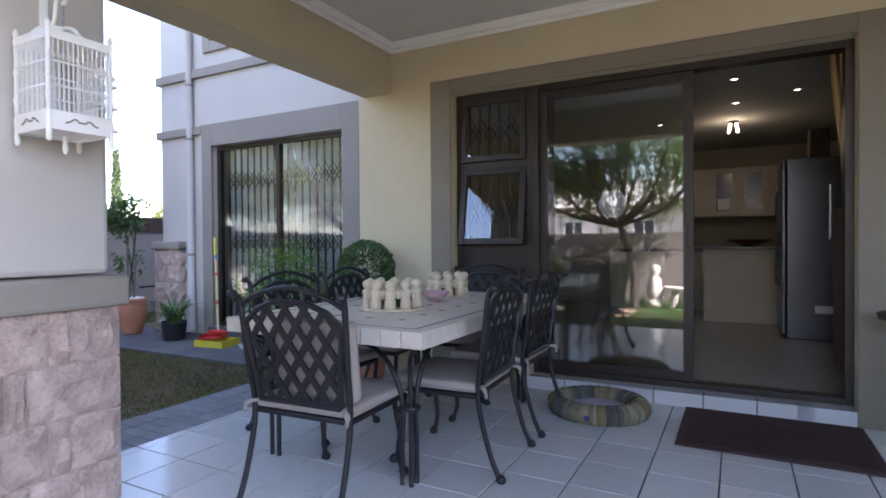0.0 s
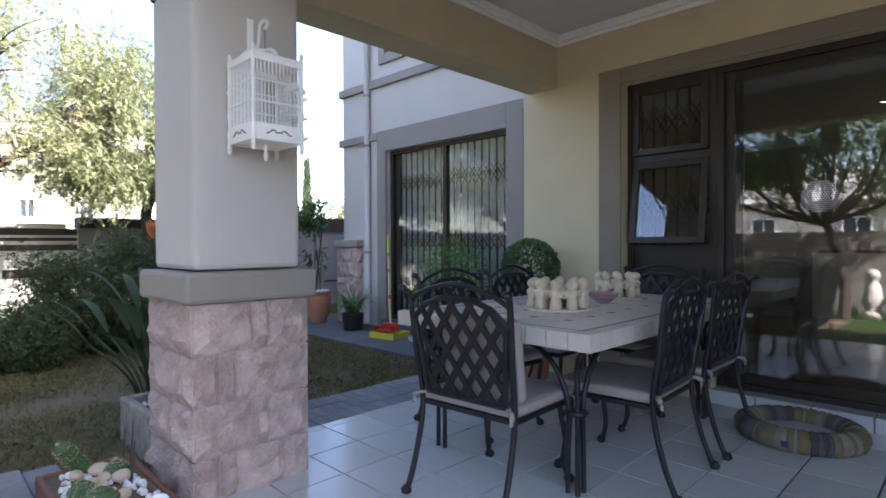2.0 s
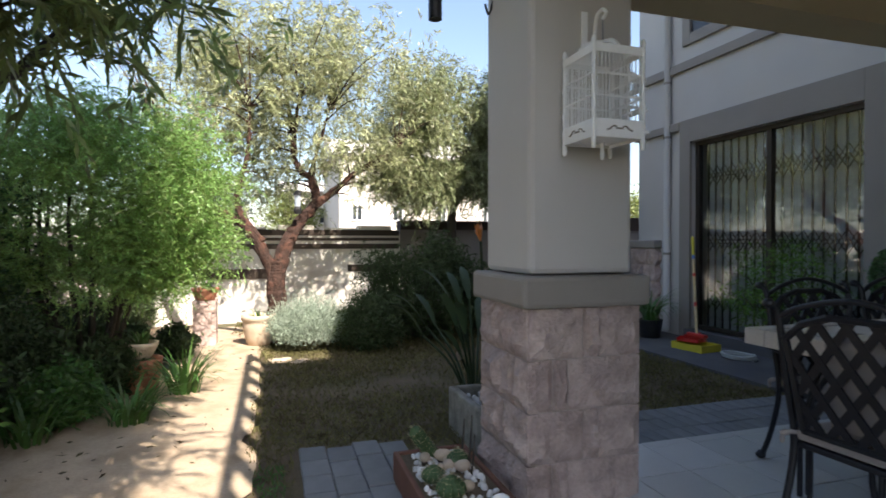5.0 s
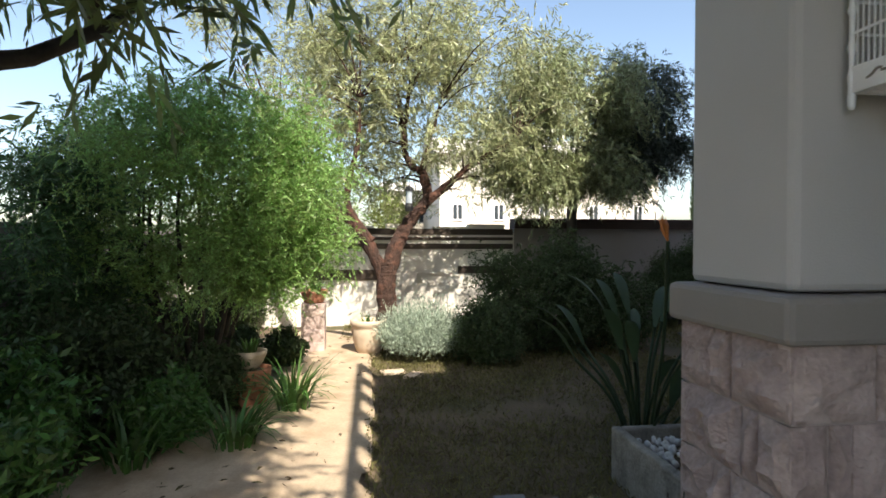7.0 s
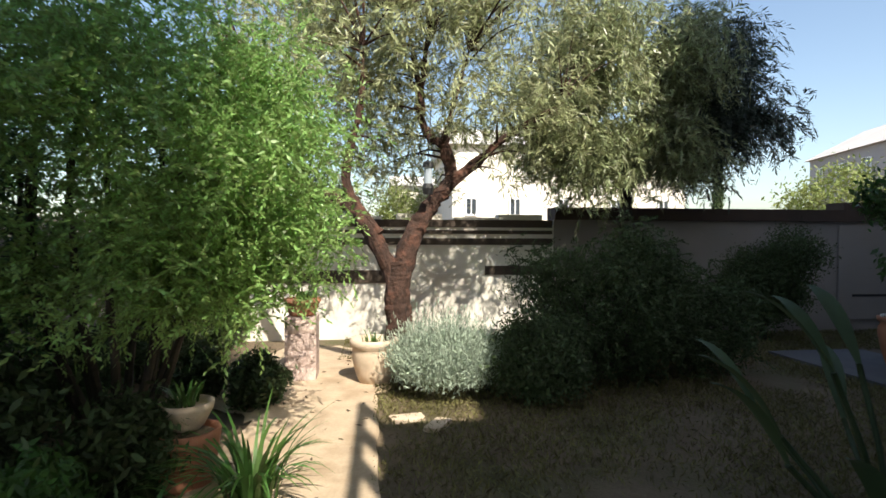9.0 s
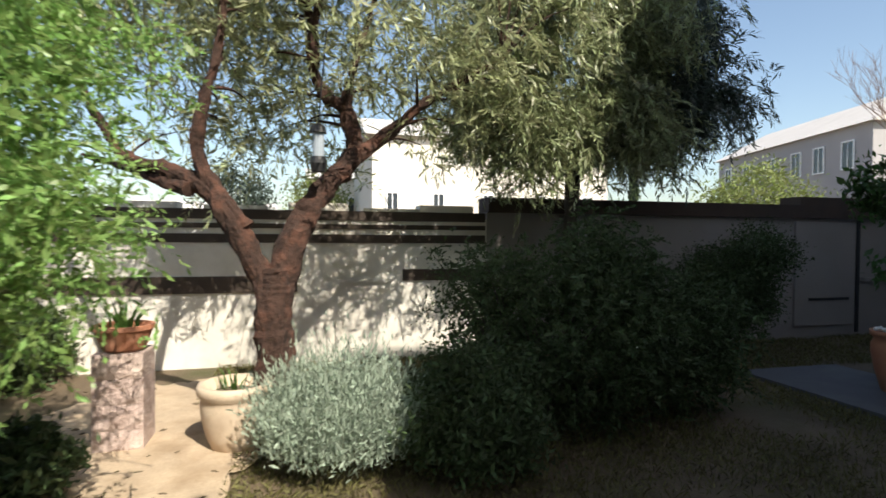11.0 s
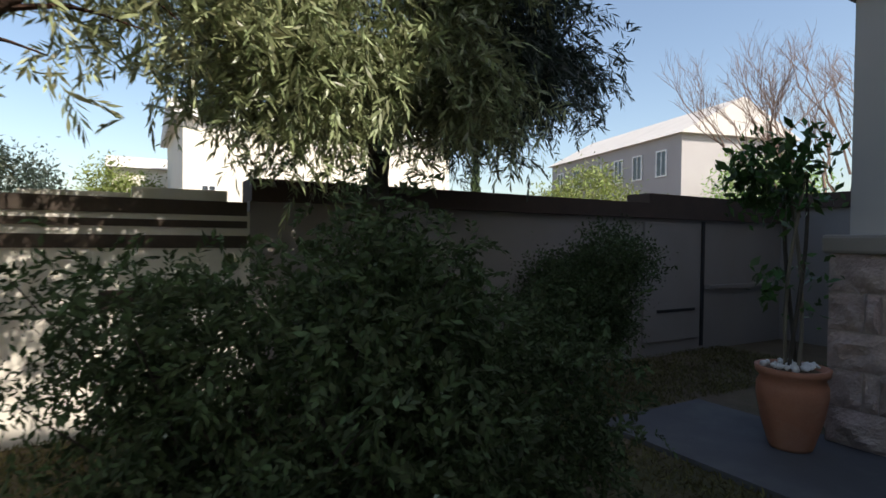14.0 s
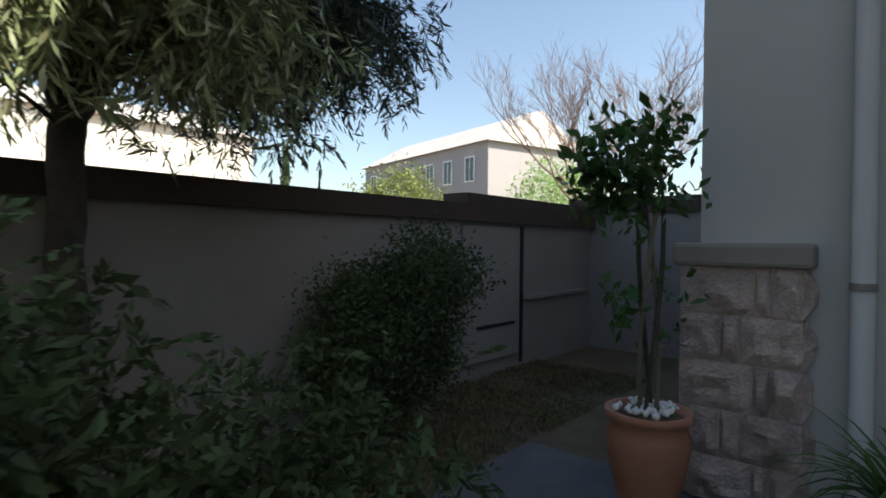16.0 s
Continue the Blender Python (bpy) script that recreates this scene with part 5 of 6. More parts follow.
twigs(bm, (0, 0, 2.2), cl[::4], 0.014)
sprays("crown", L_WALLTREE, cl, 22, (0.13, 0.13, 0.12), 0.17, 11, 0.08, 0.0145, t2, (0.1, 0, -0.15), 0.55, 0.5, 0.8)
# This side of the crown gets darker leaves to paint in its shade.
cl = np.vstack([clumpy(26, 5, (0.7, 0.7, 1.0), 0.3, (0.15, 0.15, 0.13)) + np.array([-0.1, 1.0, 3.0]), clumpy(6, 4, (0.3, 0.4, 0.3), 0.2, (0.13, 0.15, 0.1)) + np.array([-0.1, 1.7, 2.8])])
twigs(bm, (-0.2, 1.2, 2.7), cl[::4], 0.012)
tagged(part("twig_mass", bm, M_BARKDK, t2), kind="stuff")
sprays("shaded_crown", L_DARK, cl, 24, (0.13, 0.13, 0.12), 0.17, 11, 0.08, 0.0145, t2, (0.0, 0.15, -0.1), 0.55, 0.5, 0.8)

# tall bright shrub
sb = thing("tall_shrub", (-5.80, -1.62, -0.05), "tall bright green fine-leaved shrub with many dark stems", "shrub")
cl = np.vstack([clumpy(44, 8, (1.15, 1.0, 0.95), 0.45, (0.17, 0.17, 0.14)) + np.array([-0.05, 0.0, 1.68]), clumpy(6, 8, (0.5, 0.4, 0.3), 0.2, (0.16, 0.16, 0.16)) + np.array([0.0, 0.35, 2.45]), clumpy(14, 8, (0.55, 0.5, 0.45), 0.2, (0.15, 0.15, 0.13)) + np.array([0.15, 0.80, 1.42]), clumpy(7, 8, (0.5, 0.35, 0.3), 0.2, (0.14, 0.14, 0.12)) + np.array([0.45, 0.35, 1.12]), clumpy(5, 6, (0.8, 0.5, 0.15), 0.2, (0.14, 0.14, 0.1)) + np.array([0.0, -0.4, 0.95])])
cl = np.vstack([cl, clumpy(9, 8, (0.4, 0.35, 0.3), 0.2, (0.13, 0.13, 0.12)) + np.array([0.1, 0.62, 1.08])])
cl = cl[(cl[:, 2] > 0.72) & ((cl[:, 2] > 0.88) | (cl[:, 1] < -0.1)) & (cl[:, 2] < 2.35 + 0.75 * cl[:, 1].clip(-2, 0))]
for k in range(11):
    a = k * 2.4
    bm = bmesh.new()
    limb(bm, [(0.08 * math.cos(a), 0.08 * math.sin(a), 0), (0.25 * math.cos(a), 0.25 * math.sin(a), 0.45), (0.45 * math.cos(a), 0.42 * math.sin(a), 1.05), (0.42 * math.cos(a), 0.40 * math.sin(a), 1.7)], 0.03, 0.01, 7)
    part("stem", bm, M_BARKDK, sb)
bm = bmesh.new()
twigs(bm, (0, 0, 1.0), cl[::20], 0.007, 0.0015)
tagged(part("twig_mass", bm, M_BARKDK, sb), kind="stuff")
sprays("crown", L_BRIGHT, cl, 20, (0.125, 0.125, 0.10), 0.20, 18, 0.029, 0.0115, sb, (0.15, 0, 0.45), 0.6, 0.45, 0.75)

ss = thing("shaded_shrub", (-5.45, -2.35, -0.05), "tall dark green fine-leaved shrub against the side wall", "shrub")
cl = clumpy(34, 6, (0.75, 0.36, 0.85), 0.3, (0.13, 0.09, 0.13)) + np.array([0.0, 0.0, 1.15])
cl = cl[(cl[:, 2] > 0.2) & (cl[:, 1] > -0.38)]
for k in range(5):
    a = k * 1.26
    bm = bmesh.new()
    limb(bm, [(0.05 * math.cos(a), 0.05 * math.sin(a), 0), (0.15 * math.cos(a), 0.12 * math.sin(a), 0.5), (0.35 * math.cos(a), 0.2 * math.sin(a), 1.4)], 0.025, 0.008, 7)
    part("stem", bm, M_BARKDK, ss)
bm = bmesh.new()
twigs(bm, (0, 0, 0.8), cl[::6], 0.01)
tagged(part("twig_mass", bm, M_BARKDK, ss), kind="stuff")
sprays("crown", L_TOPIARY, cl, 16, (0.1, 0.06, 0.09), 0.18, 16, 0.032, 0.013, ss, (0.15, 0.1, 0.4), 0.6, 0.45, 0.75)

# dark rounded bush in the shade of the house
db = thing("dark_bush", (-7.14, 1.62, -0.05), "dense dark green bush with tiny pale flowers in shade", "bush")
cl = np.vstack([in_shell(200, (0.66, 0.56, 0.6), 0.4) + np.array([0, 0.10, 0.58]), in_shell(50, (0.35, 0.35, 0.3), 0.2) + np.array([0.15, 0.35, 0.95]), in_shell(30, (0.30, 0.28, 0.25), 0.2) + np.array([0.0, -0.30, 0.85]), in_shell(125, (0.38, 0.48, 0.44), 0.25) + np.array([-0.02, 0.90, 0.46])])
cl = cl[cl[:, 2] > 0.05]
bm = bmesh.new()
twigs(bm, (0, 0, 0.0), cl[::7], 0.014)
tagged(part("stem_mass", bm, M_BARKDK, db), kind="stuff")
sprays("crown", L_BUSH, cl, 16, (0.085, 0.085, 0.085), 0.11, 12, 0.032, 0.013, db, (0.0, 0, 0.3), 0.7, 0.3, 0.8)
sprig = clumpy(12, 3, (0.35, 0.22, 0.45), 0.2, (0.05, 0.05, 0.09)) + np.array([-0.1, -0.55, 0.62])
crown_leaves("loose_foliage", L_BUSH, sprig, 60, (0.045, 0.045, 0.06), 0.03, 0.011, db, -0.4, 0.8)
bm = bmesh.new()
twigs(bm, (0.0, -0.2, 0.1), sprig[::2], 0.008)
tagged(part("twig_mass", bm, M_BARKDK, db), kind="stuff")
fl = cl[rng.random(len(cl)) < 0.12]
crown_leaves("flowers", L_LAV, fl + np.array([0.02, 0.02, 0.05]), 3, (0.06, 0.06, 0.05), 0.012, 0.009, db, 0, 1)
db2 = thing("low_bush", (-6.60, 0.98, -0.05), "low dark bush between the lavender and the big bush", "bush")
cl = in_shell(90, (0.36, 0.34, 0.36), 0.3) + np.array([0, 0, 0.26])
cl = cl[cl[:, 2] > 0.03]
crown_leaves("crown", L_BUSH, cl, 200, (0.07, 0.07, 0.06), 0.04, 0.014, db2, -0.3, 0.8)
bm = bmesh.new()
twigs(bm, (0, 0, 0.0), cl[::7], 0.01)
tagged(part("stem_mass", bm, M_BARKDK, db2), kind="stuff")
tb2 = thing("round_bush", (-8.62, 4.28, -0.05), "clipped dark round bush against the garden wall", "bush")
cl = np.vstack([in_shell(170, (0.42, 0.42, 0.46), 0.4) + np.array([0, 0, 0.66]), in_shell(40, (0.3, 0.3, 0.25), 0.2) + np.array([0.2, 0.2, 1.0]), in_shell(30, (0.28, 0.28, 0.25), 0.2) + np.array([0.1, -0.35, 0.5])])
crown_leaves("crown", L_BUSH, cl, 190, (0.075, 0.075, 0.075), 0.032, 0.014, tb2, -0.1, 0.9)
bm = bmesh.new()
tube(bm, [(0, 0, 0), (0, 0, 0.6)], 0.04, 8)
twigs(bm, (0, 0, 0.25), cl[::8], 0.012)
part("stem", bm, M_BARKDK, tb2)

# lavender: upright grey-green spikes
lv = thing("lavender_bush", (-6.82, 0.30, -0.05), "grey-green lavender mound, half in sun", "bush")
n = 21000
a = rng.random(n) * 2 * math.pi
q = np.sqrt(rng.random(n))
base = np.stack([0.35 * q * np.cos(a), 0.33 * q * np.sin(a), np.zeros(n)], 1)
hgt = 0.54 * np.sqrt(np.clip(1 - 0.72 * q ** 2, 0, 1)) * (0.75 + 0.3 * rng.random(n))
tilt = np.stack([0.35 * q * np.cos(a), 0.35 * q * np.sin(a), np.ones(n)], 1) + rng.normal(size=(n, 3)) * 0.16
pts = base + tilt * (hgt * (0.45 + 0.5 * rng.random(n)))[:, None]
leaves_mesh("leaves", L_LAV, pts, tilt + rng.normal(size=(n, 3)) * 0.7, 0.034, 0.0085, lv)
pts = base * 1.02 + tilt * hgt[:, None]
leaves_mesh("flower_mass", L_LAV, pts[::6], tilt[::6] + rng.normal(size=pts[::6].shape) * 0.25, 0.042, 0.008, lv)

# strelitzia with an orange flower
stz = thing("strelitzia", (-4.0, 1.28, -0.05), "bird-of-paradise plant with long leaves and an orange flower", "plant")
M_ORANGE = mat("orange_petal", (0.50, 0.15, 0.02), 0.5, spread=0.15, bump=0.05)
L_STREL = leaf_mat("strelitzia_leaves", (0.034, 0.06, 0.026), 0.2, 0.6, 0.2)
for k in range(20):
    a = k * 2.399
    ln = 0.48 + 0.50 * ((k * 37) % 10) / 10
    out = Vector((math.cos(a), math.sin(a), 0))
    side = Vector((-out.y, out.x, 0))
    sp = 0.14 + 0.44 * ((k * 53) % 10) / 10
    bm = bmesh.new()
    stem = curve_pts([out * 0.04, out * sp * 0.45 + Vector((0, 0, ln * 0.5)), out * sp + Vector((0, 0, ln * 0.85))], 4)
    tube(bm, stem, 0.009, 5)
    prev = None
    for j in range(9):
        u = j / 8
        p = out * (sp + 0.24 * u) + Vector((0, 0, ln * 0.85 + 0.42 * u * (1 - 0.45 * u)))
        w = 0.032 * math.sin(math.pi * min(1, u * 0.92 + 0.08)) + 0.002
        v = [bm.verts.new(p + side * w + Vector((0, 0, w * 0.35))), bm.verts.new(p), bm.verts.new(p - side * w + Vector((0, 0, w * 0.35)))]
        if prev:
            bm.faces.new((prev[0], prev[1], v[1], v[0]))
            bm.faces.new((prev[1], prev[2], v[2], v[1]))
        prev = v
    part("leaf", bm, L_STREL, stz, smooth=True)
bm = bmesh.new()
tube(bm, curve_pts([(0.05, 0, 0), (0.4, -0.10, 0.7), (0.65, -0.22, 1.22)], 4), 0.009, 5)
part("flower_stalk", bm, L_STREL, stz)
bm = bmesh.new()
for k in range(5):
    tube(bm, [(0.65, -0.22, 1.22), (0.64 - 0.012 * k, -0.24 + 0.012 * k, 1.27 + 0.006 * k), (0.63 - 0.02 * k, -0.25 + 0.018 * k, 1.32 + 0.01 * (k % 3))], [0.004, 0.009, 0.001], 5)
part("petals", bm, M_ORANGE, stz, "orange petals")

# strap-leaved clumps and the pots by the path
for x, y, n, L in ((-5.15, -0.78, 90, 0.50), (-4.45, -1.02, 80, 0.42), (-5.0, -1.4, 60, 0.4), (-4.2, -1.5, 60, 0.4)):
    ag = thing("strap_leaf_clump", (x, y, -0.06), "clump of arching green strap leaves in the flower bed", "plant", "strap-leaved clumps")
    blades("leaves", L_STRAP, n, 0.12, L, 0.022, 2.0, ag, 6)
rp = pot("red_clay_pot", -5.35, -1.12, -0.05, [(0.11, 0), (0.12, 0.02), (0.15, 0.22), (0.155, 0.27), (0.135, 0.27), (0.13, 0.24)], M_TERRA, "reddish clay pot standing in the flower bed", "plant pot")
soil_disc(rp, 0.135, 0.25)
wp = thing("bowl_planter", (-5.35, -1.12, 0.22), "small pale bowl with a succulent on the clay pot", "plant pot")
bm = bmesh.new()
lathe(bm, [(0.06, 0), (0.08, 0.02), (0.12, 0.10), (0.125, 0.13), (0.11, 0.13), (0.10, 0.1)], 18)
part("bowl", bm, M_URN, wp, smooth=True)
blades("leaves", L_STRAP, 24, 0.07, 0.14, 0.02, 1.4, wp, 4, 0.11)

ur = pot("clay_urn", -7.15, -0.25, -0.06, [(0.10, 0.0), (0.12, 0.01), (0.155, 0.10), (0.178, 0.20), (0.185, 0.27), (0.178, 0.305), (0.198, 0.32), (0.204, 0.35), (0.195, 0.375), (0.172, 0.375), (0.158, 0.31)], M_URN, "sunlit pale clay urn with a few dry plants", "plant pot")
soil_disc(ur, 0.16, 0.32)
blades("plant", L_STRAP, 20, 0.1, 0.13, 0.014, 1.0, ur, 4, 0.32)
pd = thing("stone_pedestal", (-7.32, -0.85, -0.06), "weathered sandstone pedestal carrying a clay pot", "pedestal")
for k in range(4):
    bm = rock_block(0.25, 0.25, 0.135, 0.012, 90 + k)
    ob = part("stone", bm, M_SAND, pd)
    ob.matrix_basis = pose(0.125, 0, k * 0.137)
bm = bmesh.new()
lathe(bm, [(0.10, 0.55), (0.11, 0.56), (0.145, 0.66), (0.155, 0.665), (0.155, 0.69), (0.135, 0.69), (0.12, 0.65)], 20)
part("clay_pot", bm, M_TERRA, pd, "reddish clay pot")
blades("plant", L_STRAP, 30, 0.1, 0.2, 0.02, 1.7, pd, 4, 0.66)

# flat pale slabs that stand in for sun patches on the ground beside the lavender
for x, y, r in ((-6.15, -0.02, 12), (-6.02, 0.20, 60)):
    ks = tagged(bm_obj("edging_stone", rock_block(0.22, 0.10, 0.05, 0.008, x), M_URN), "flat pale slab standing in for a sun patch beside the lavender", "stone", "edging stones")
    ks.matrix_world = pose(x, y, GROUND - 0.038, 0, 0, r)

# stone planter box behind the pillar
sp2 = thing("stone_planter", (-3.46, 1.22, -0.12), "weathered grey stone planter with white pebbles beside the pillar", "planter")
bm = bmesh.new()
for a in ((-0.32, 0.32, -0.22, -0.17), (-0.32, 0.32, 0.17, 0.22), (-0.32, -0.27, -0.17, 0.17), (0.27, 0.32, -0.17, 0.17)):
    box(bm, *a, 0.0, 0.34)
part("box", bm, M_STONEPL, sp2, bevel=0.012)
part("soil", boxm(-0.27, 0.27, -0.17, 0.17, 0.0, 0.27), M_SOIL, sp2)
pebbles(sp2, 70, 0.25, 0.15, 0.285, 0.022)

# cactus trough
ct = thing("cactus_trough", (-2.70, 0.66, -0.05), "brown clay trough with cacti, white pebbles and stones", "planter")
bm = bmesh.new()
for a in ((-0.34, 0.34, -0.19, -0.165), (-0.34, 0.34, 0.165, 0.19), (-0.34, -0.315, -0.165, 0.165), (0.315, 0.34, -0.165, 0.165)):
    box(bm, *a, 0.0, 0.165)
part("box", bm, mat("brown_clay", (0.16, 0.07, 0.045), 0.8, spread=0.2, scale=8, bump=0.3), ct, bevel=0.006)
part("soil", boxm(-0.315, 0.315, -0.165, 0.165, 0.0, 0.15), M_SOIL, ct)
pebbles(ct, 110, 0.28, 0.14, 0.155, 0.017)
pebbles(ct, 12, 0.22, 0.11, 0.175, 0.043, M_URN, "rock")
L_CACTUS = mat("cactus_skin", (0.05, 0.10, 0.035), 0.6, spread=0.2, scale=20, bump=0.2)
M_SPINE = mat("spine", (0.45, 0.40, 0.25), 0.7, bump=0)
def cactus(x, y, r, h, lean=0):
    bm = bmesh.new()
    sides = 28
    rings = []
    for j in range(9):
        u = j / 8
        rr = r * math.sin(math.pi * (0.12 + 0.86 * u)) if h < 3 * r else r * (1 if u < 0.8 else math.sqrt(max(0.02, 1 - ((u - 0.8) / 0.2) ** 2)))
        rings.append([bm.verts.new((x + rr * (1 + 0.10 * (k % 2)) * math.cos(2 * math.pi * k / sides), y + rr * (1 + 0.10 * (k % 2)) * math.sin(2 * math.pi * k / sides), 0.15 + h * u)) for k in range(sides)])
    for p, q2 in zip(rings, rings[1:]):
        for k in range(sides):
            bm.faces.new((p[k], p[(k + 1) % sides], q2[(k + 1) % sides], q2[k]))
    bm.faces.new(rings[-1])
    c = part("cactus", bm, L_CACTUS, ct)
    pr = np.array([v.co[:] for v in c.data.vertices])
    d = pr - np.array([x, y, 0.15 + h / 2])
    leaves_mesh("spine_mass", M_SPINE, np.repeat(pr[1::2], 3, 0), np.repeat(d[1::2], 3, 0) + rng.normal(size=(3 * len(pr[1::2]), 3)) * 0.03, 0.03, 0.002, c)
    tagged(c.children[0], kind="stuff")
    c.matrix_basis = pose(x, y, 0.15, lean, 0, 20) @ pose(-x, -y, -0.15)


cactus(0.20, -0.06, 0.06, 0.10)
cactus(0.04, -0.09, 0.05, 0.085)
cactus(-0.10, 0.07, 0.048, 0.085)
cactus(-0.25, 0.0, 0.032, 0.22, 38)
for x, y, h in ((-0.14, 0.10, 0.22), (-0.06, 0.11, 0.26), (0.03, 0.09, 0.2)):
    bm = bmesh.new()
    tube(bm, [(x, y, 0.14), (x + 0.008, y + 0.01, 0.14 + h * 0.6), (x - 0.004, y + 0.02, 0.14 + h)], [0.006, 0.005, 0.003], 6)
    part("dry_stick", bm, M_BARKDK, ct)
bk = thing("white_cup", (-2.38, 0.80, -0.05), "small white plastic pot lying beside the trough", "cup")
bm = bmesh.new()
lathe(bm, [(0.035, 0.0), (0.05, 0.12), (0.046, 0.12), (0.032, 0.01)], 16)
ob = part("cup", bm, M_WHITE, bk, smooth=True)
ob.matrix_basis = pose(0, 0, 0.08, 35, 0, 40)

# far garden wall details: ledges, coping, caps, panels
wl = thing("wall_ledges", (0, 0, 0), "dark timber rails along the top of the sunlit garden wall", "fence")
for z0, z1 in ((1.27, 1.36), (1.19, 1.235), (1.06, 1.14)):
    part("rail", boxm(FENCE, FENCE + 0.014, -2.8, 1.88, z0, z1), M_DKWOOD, wl)
for y in (-2.2, -1.2, -0.45, 0.27, 0.95, 1.5):
    part("wall_cap", boxm(FENCE - 0.24, FENCE - 0.002, y - 0.28, y + 0.26, 1.30, 1.41 + 0.02 * math.sin(y * 5)), M_BOUND, wl)
bd = thing("wall_board", (0, 0, 0), "dark timber boards fixed low on the garden wall", "board")
part("board", boxm(FENCE, FENCE + 0.016, -2.8, 0.07, 0.61, 0.76), M_DKWOOD, bd)
part("board", boxm(FENCE, FENCE + 0.016, 1.05, 1.88, 0.70, 0.81), M_DKWOOD, bd)
nc = thing("wall_frame", (0, 0, 0), "thin pale frame on the sunlit garden wall", "frame")
part("top_strip", boxm(FENCE, FENCE + 0.03, 0.42, 0.94, 0.69, 0.72), M_BOUND, nc)
part("side_strip", boxm(FENCE, FENCE + 0.03, 0.42, 0.45, 0.1, 0.69), M_BOUND, nc)
# Gate takes the same plaster with shade in its colour.
gp = thing("wall_gate", (0, 0, 0), "plastered gate panel, its colour darkened like the shaded wall", "gate")
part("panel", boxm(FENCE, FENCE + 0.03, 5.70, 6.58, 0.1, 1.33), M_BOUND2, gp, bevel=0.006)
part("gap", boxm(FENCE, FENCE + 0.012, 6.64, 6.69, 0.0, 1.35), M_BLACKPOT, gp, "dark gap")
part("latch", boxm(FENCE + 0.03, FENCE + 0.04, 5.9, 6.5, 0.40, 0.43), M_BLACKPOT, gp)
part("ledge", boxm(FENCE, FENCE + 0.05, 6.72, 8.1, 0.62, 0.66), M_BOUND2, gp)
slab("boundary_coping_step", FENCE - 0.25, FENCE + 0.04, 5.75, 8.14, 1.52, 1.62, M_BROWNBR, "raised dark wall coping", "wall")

# ---- beyond the wall ----
def house(name, x, y, rz, w, d, h, roof_h, material, label, places, sills, roof_over=0.4, win_w=0.9, win_h=1.2):
    root = thing(name, (x, y, -0.06), label, "house", rz=rz)
    part("wall", boxm(-d, 0, -w / 2, w / 2, 0, h), material, root)
    bm = bmesh.new()
    o = roof_over
    vs = [bm.verts.new(p) for p in ((o, -w / 2 - o, h), (-d - o, -w / 2 - o, h), (-d / 2, -w / 2 - o, h + roof_h), (o, w / 2 + o, h), (-d - o, w / 2 + o, h), (-d / 2, w / 2 + o, h + roof_h))]
    for f in ((0, 1, 2), (5, 4, 3), (0, 2, 5, 3), (2, 1, 4, 5), (1, 0, 3, 4)):
        bm.faces.new([vs[i] for i in f])
    part("roof", bm, M_ROOF, root)
    for yy in places:
        for zz in sills:
            wn_ = part("window", frame_bm(yy - win_w / 2, yy + win_w / 2, zz, zz + win_h, 0.06, -0.05, 0.0), M_WHITE, root)
            wn_.matrix_basis = pose(0.02, 0, 0, 0, 0, 90)
            part("pane", boxm(yy - win_w / 2 + 0.06, yy + win_w / 2 - 0.06, -0.02, -0.01, zz + 0.06, zz + win_h - 0.06), M_DARKWIN, wn_)
            part("glazing_bar", boxm(yy - 0.02, yy + 0.02, -0.04, -0.02, zz + 0.06, zz + win_h - 0.06), M_WHITE, wn_)
    return root


house("white_house", -27.0, 8.5, 0, 11.0, 8.0, 5.4, 1.5, M_FARWALL, "white two-storey house beyond the wall", (-4.65, -2.65, -0.4, 2.1, 4.4), (2.25,), 0.3, 0.55, 0.8)
house("grey_house", -26.7, 23.5, -104.7, 12.2, 6.0, 5.85, 1.75, M_FARSHADE, "double-storey house, walls greyed for shade, with a pale gable roof", (-4.9, -2.9, -0.6, 1.4, 3.0, 4.8), (4.1, 1.2), 0.25, 0.75, 1.2)
house("cream_house", -36.0, 2.5, 0, 3.6, 6.0, 4.4, 0.9, M_FARWALL, "narrow cream house far behind the wall", (0.6,), (2.4,), 0.3, 0.7, 1.0)
house("far_house", -58.0, -8.0, 10, 12.0, 8.0, 2.8, 1.6, M_FARWALL, "low far house with tiled roof", (-4.5, -1.5, 1.5, 4.5), (1.0,))

house("side_house", -3.0, -16.0, 90, 16.0, 7.0, 2.7, 1.5, M_FARWALL, "low white house beyond the side wall", (-5.5, -2.5, 0.5, 3.5, 6.0), (0.9,))


def round_tree(name, x, y, r, z, material, label, n=60, leaf=0.22):
    root = thing(name, (x, y, -0.06), label, "tree")
    bm = bmesh.new()
    tube(bm, [(0, 0, 0), (0.1, 0, z * 0.5), (0, 0, z)], [0.16, 0.12, 0.06], 8)
    part("trunk", bm, M_BARKDK, root)
    cl = in_shell(n, (r, r, r * 0.8), 0.2) + np.array([0, 0, z])
    crown_leaves("crown", material, cl, 90, (r * 0.16,) * 3, leaf, leaf * 0.35, root, 0.2, 0.8)
    return root


round_tree("willow_tree", -19.5, 15.5, 1.9, 2.3, L_FAR, "pale yellow-green tree beyond the wall", 70, 0.16)
round_tree("green_tree", -17.5, 22.5, 2.0, 3.0, L_BRIGHT, "fresh green rounded tree beyond the wall", 70, 0.16)
round_tree("far_tree", -38.0, -3.5, 2.6, 3.0, L_DARK, "dark far tree beyond the wall", 60, 0.25)
round_tree("far_tree", -34.0, 1.0, 1.8, 2.8, L_FAR, "olive far tree beyond the wall", 50, 0.2)
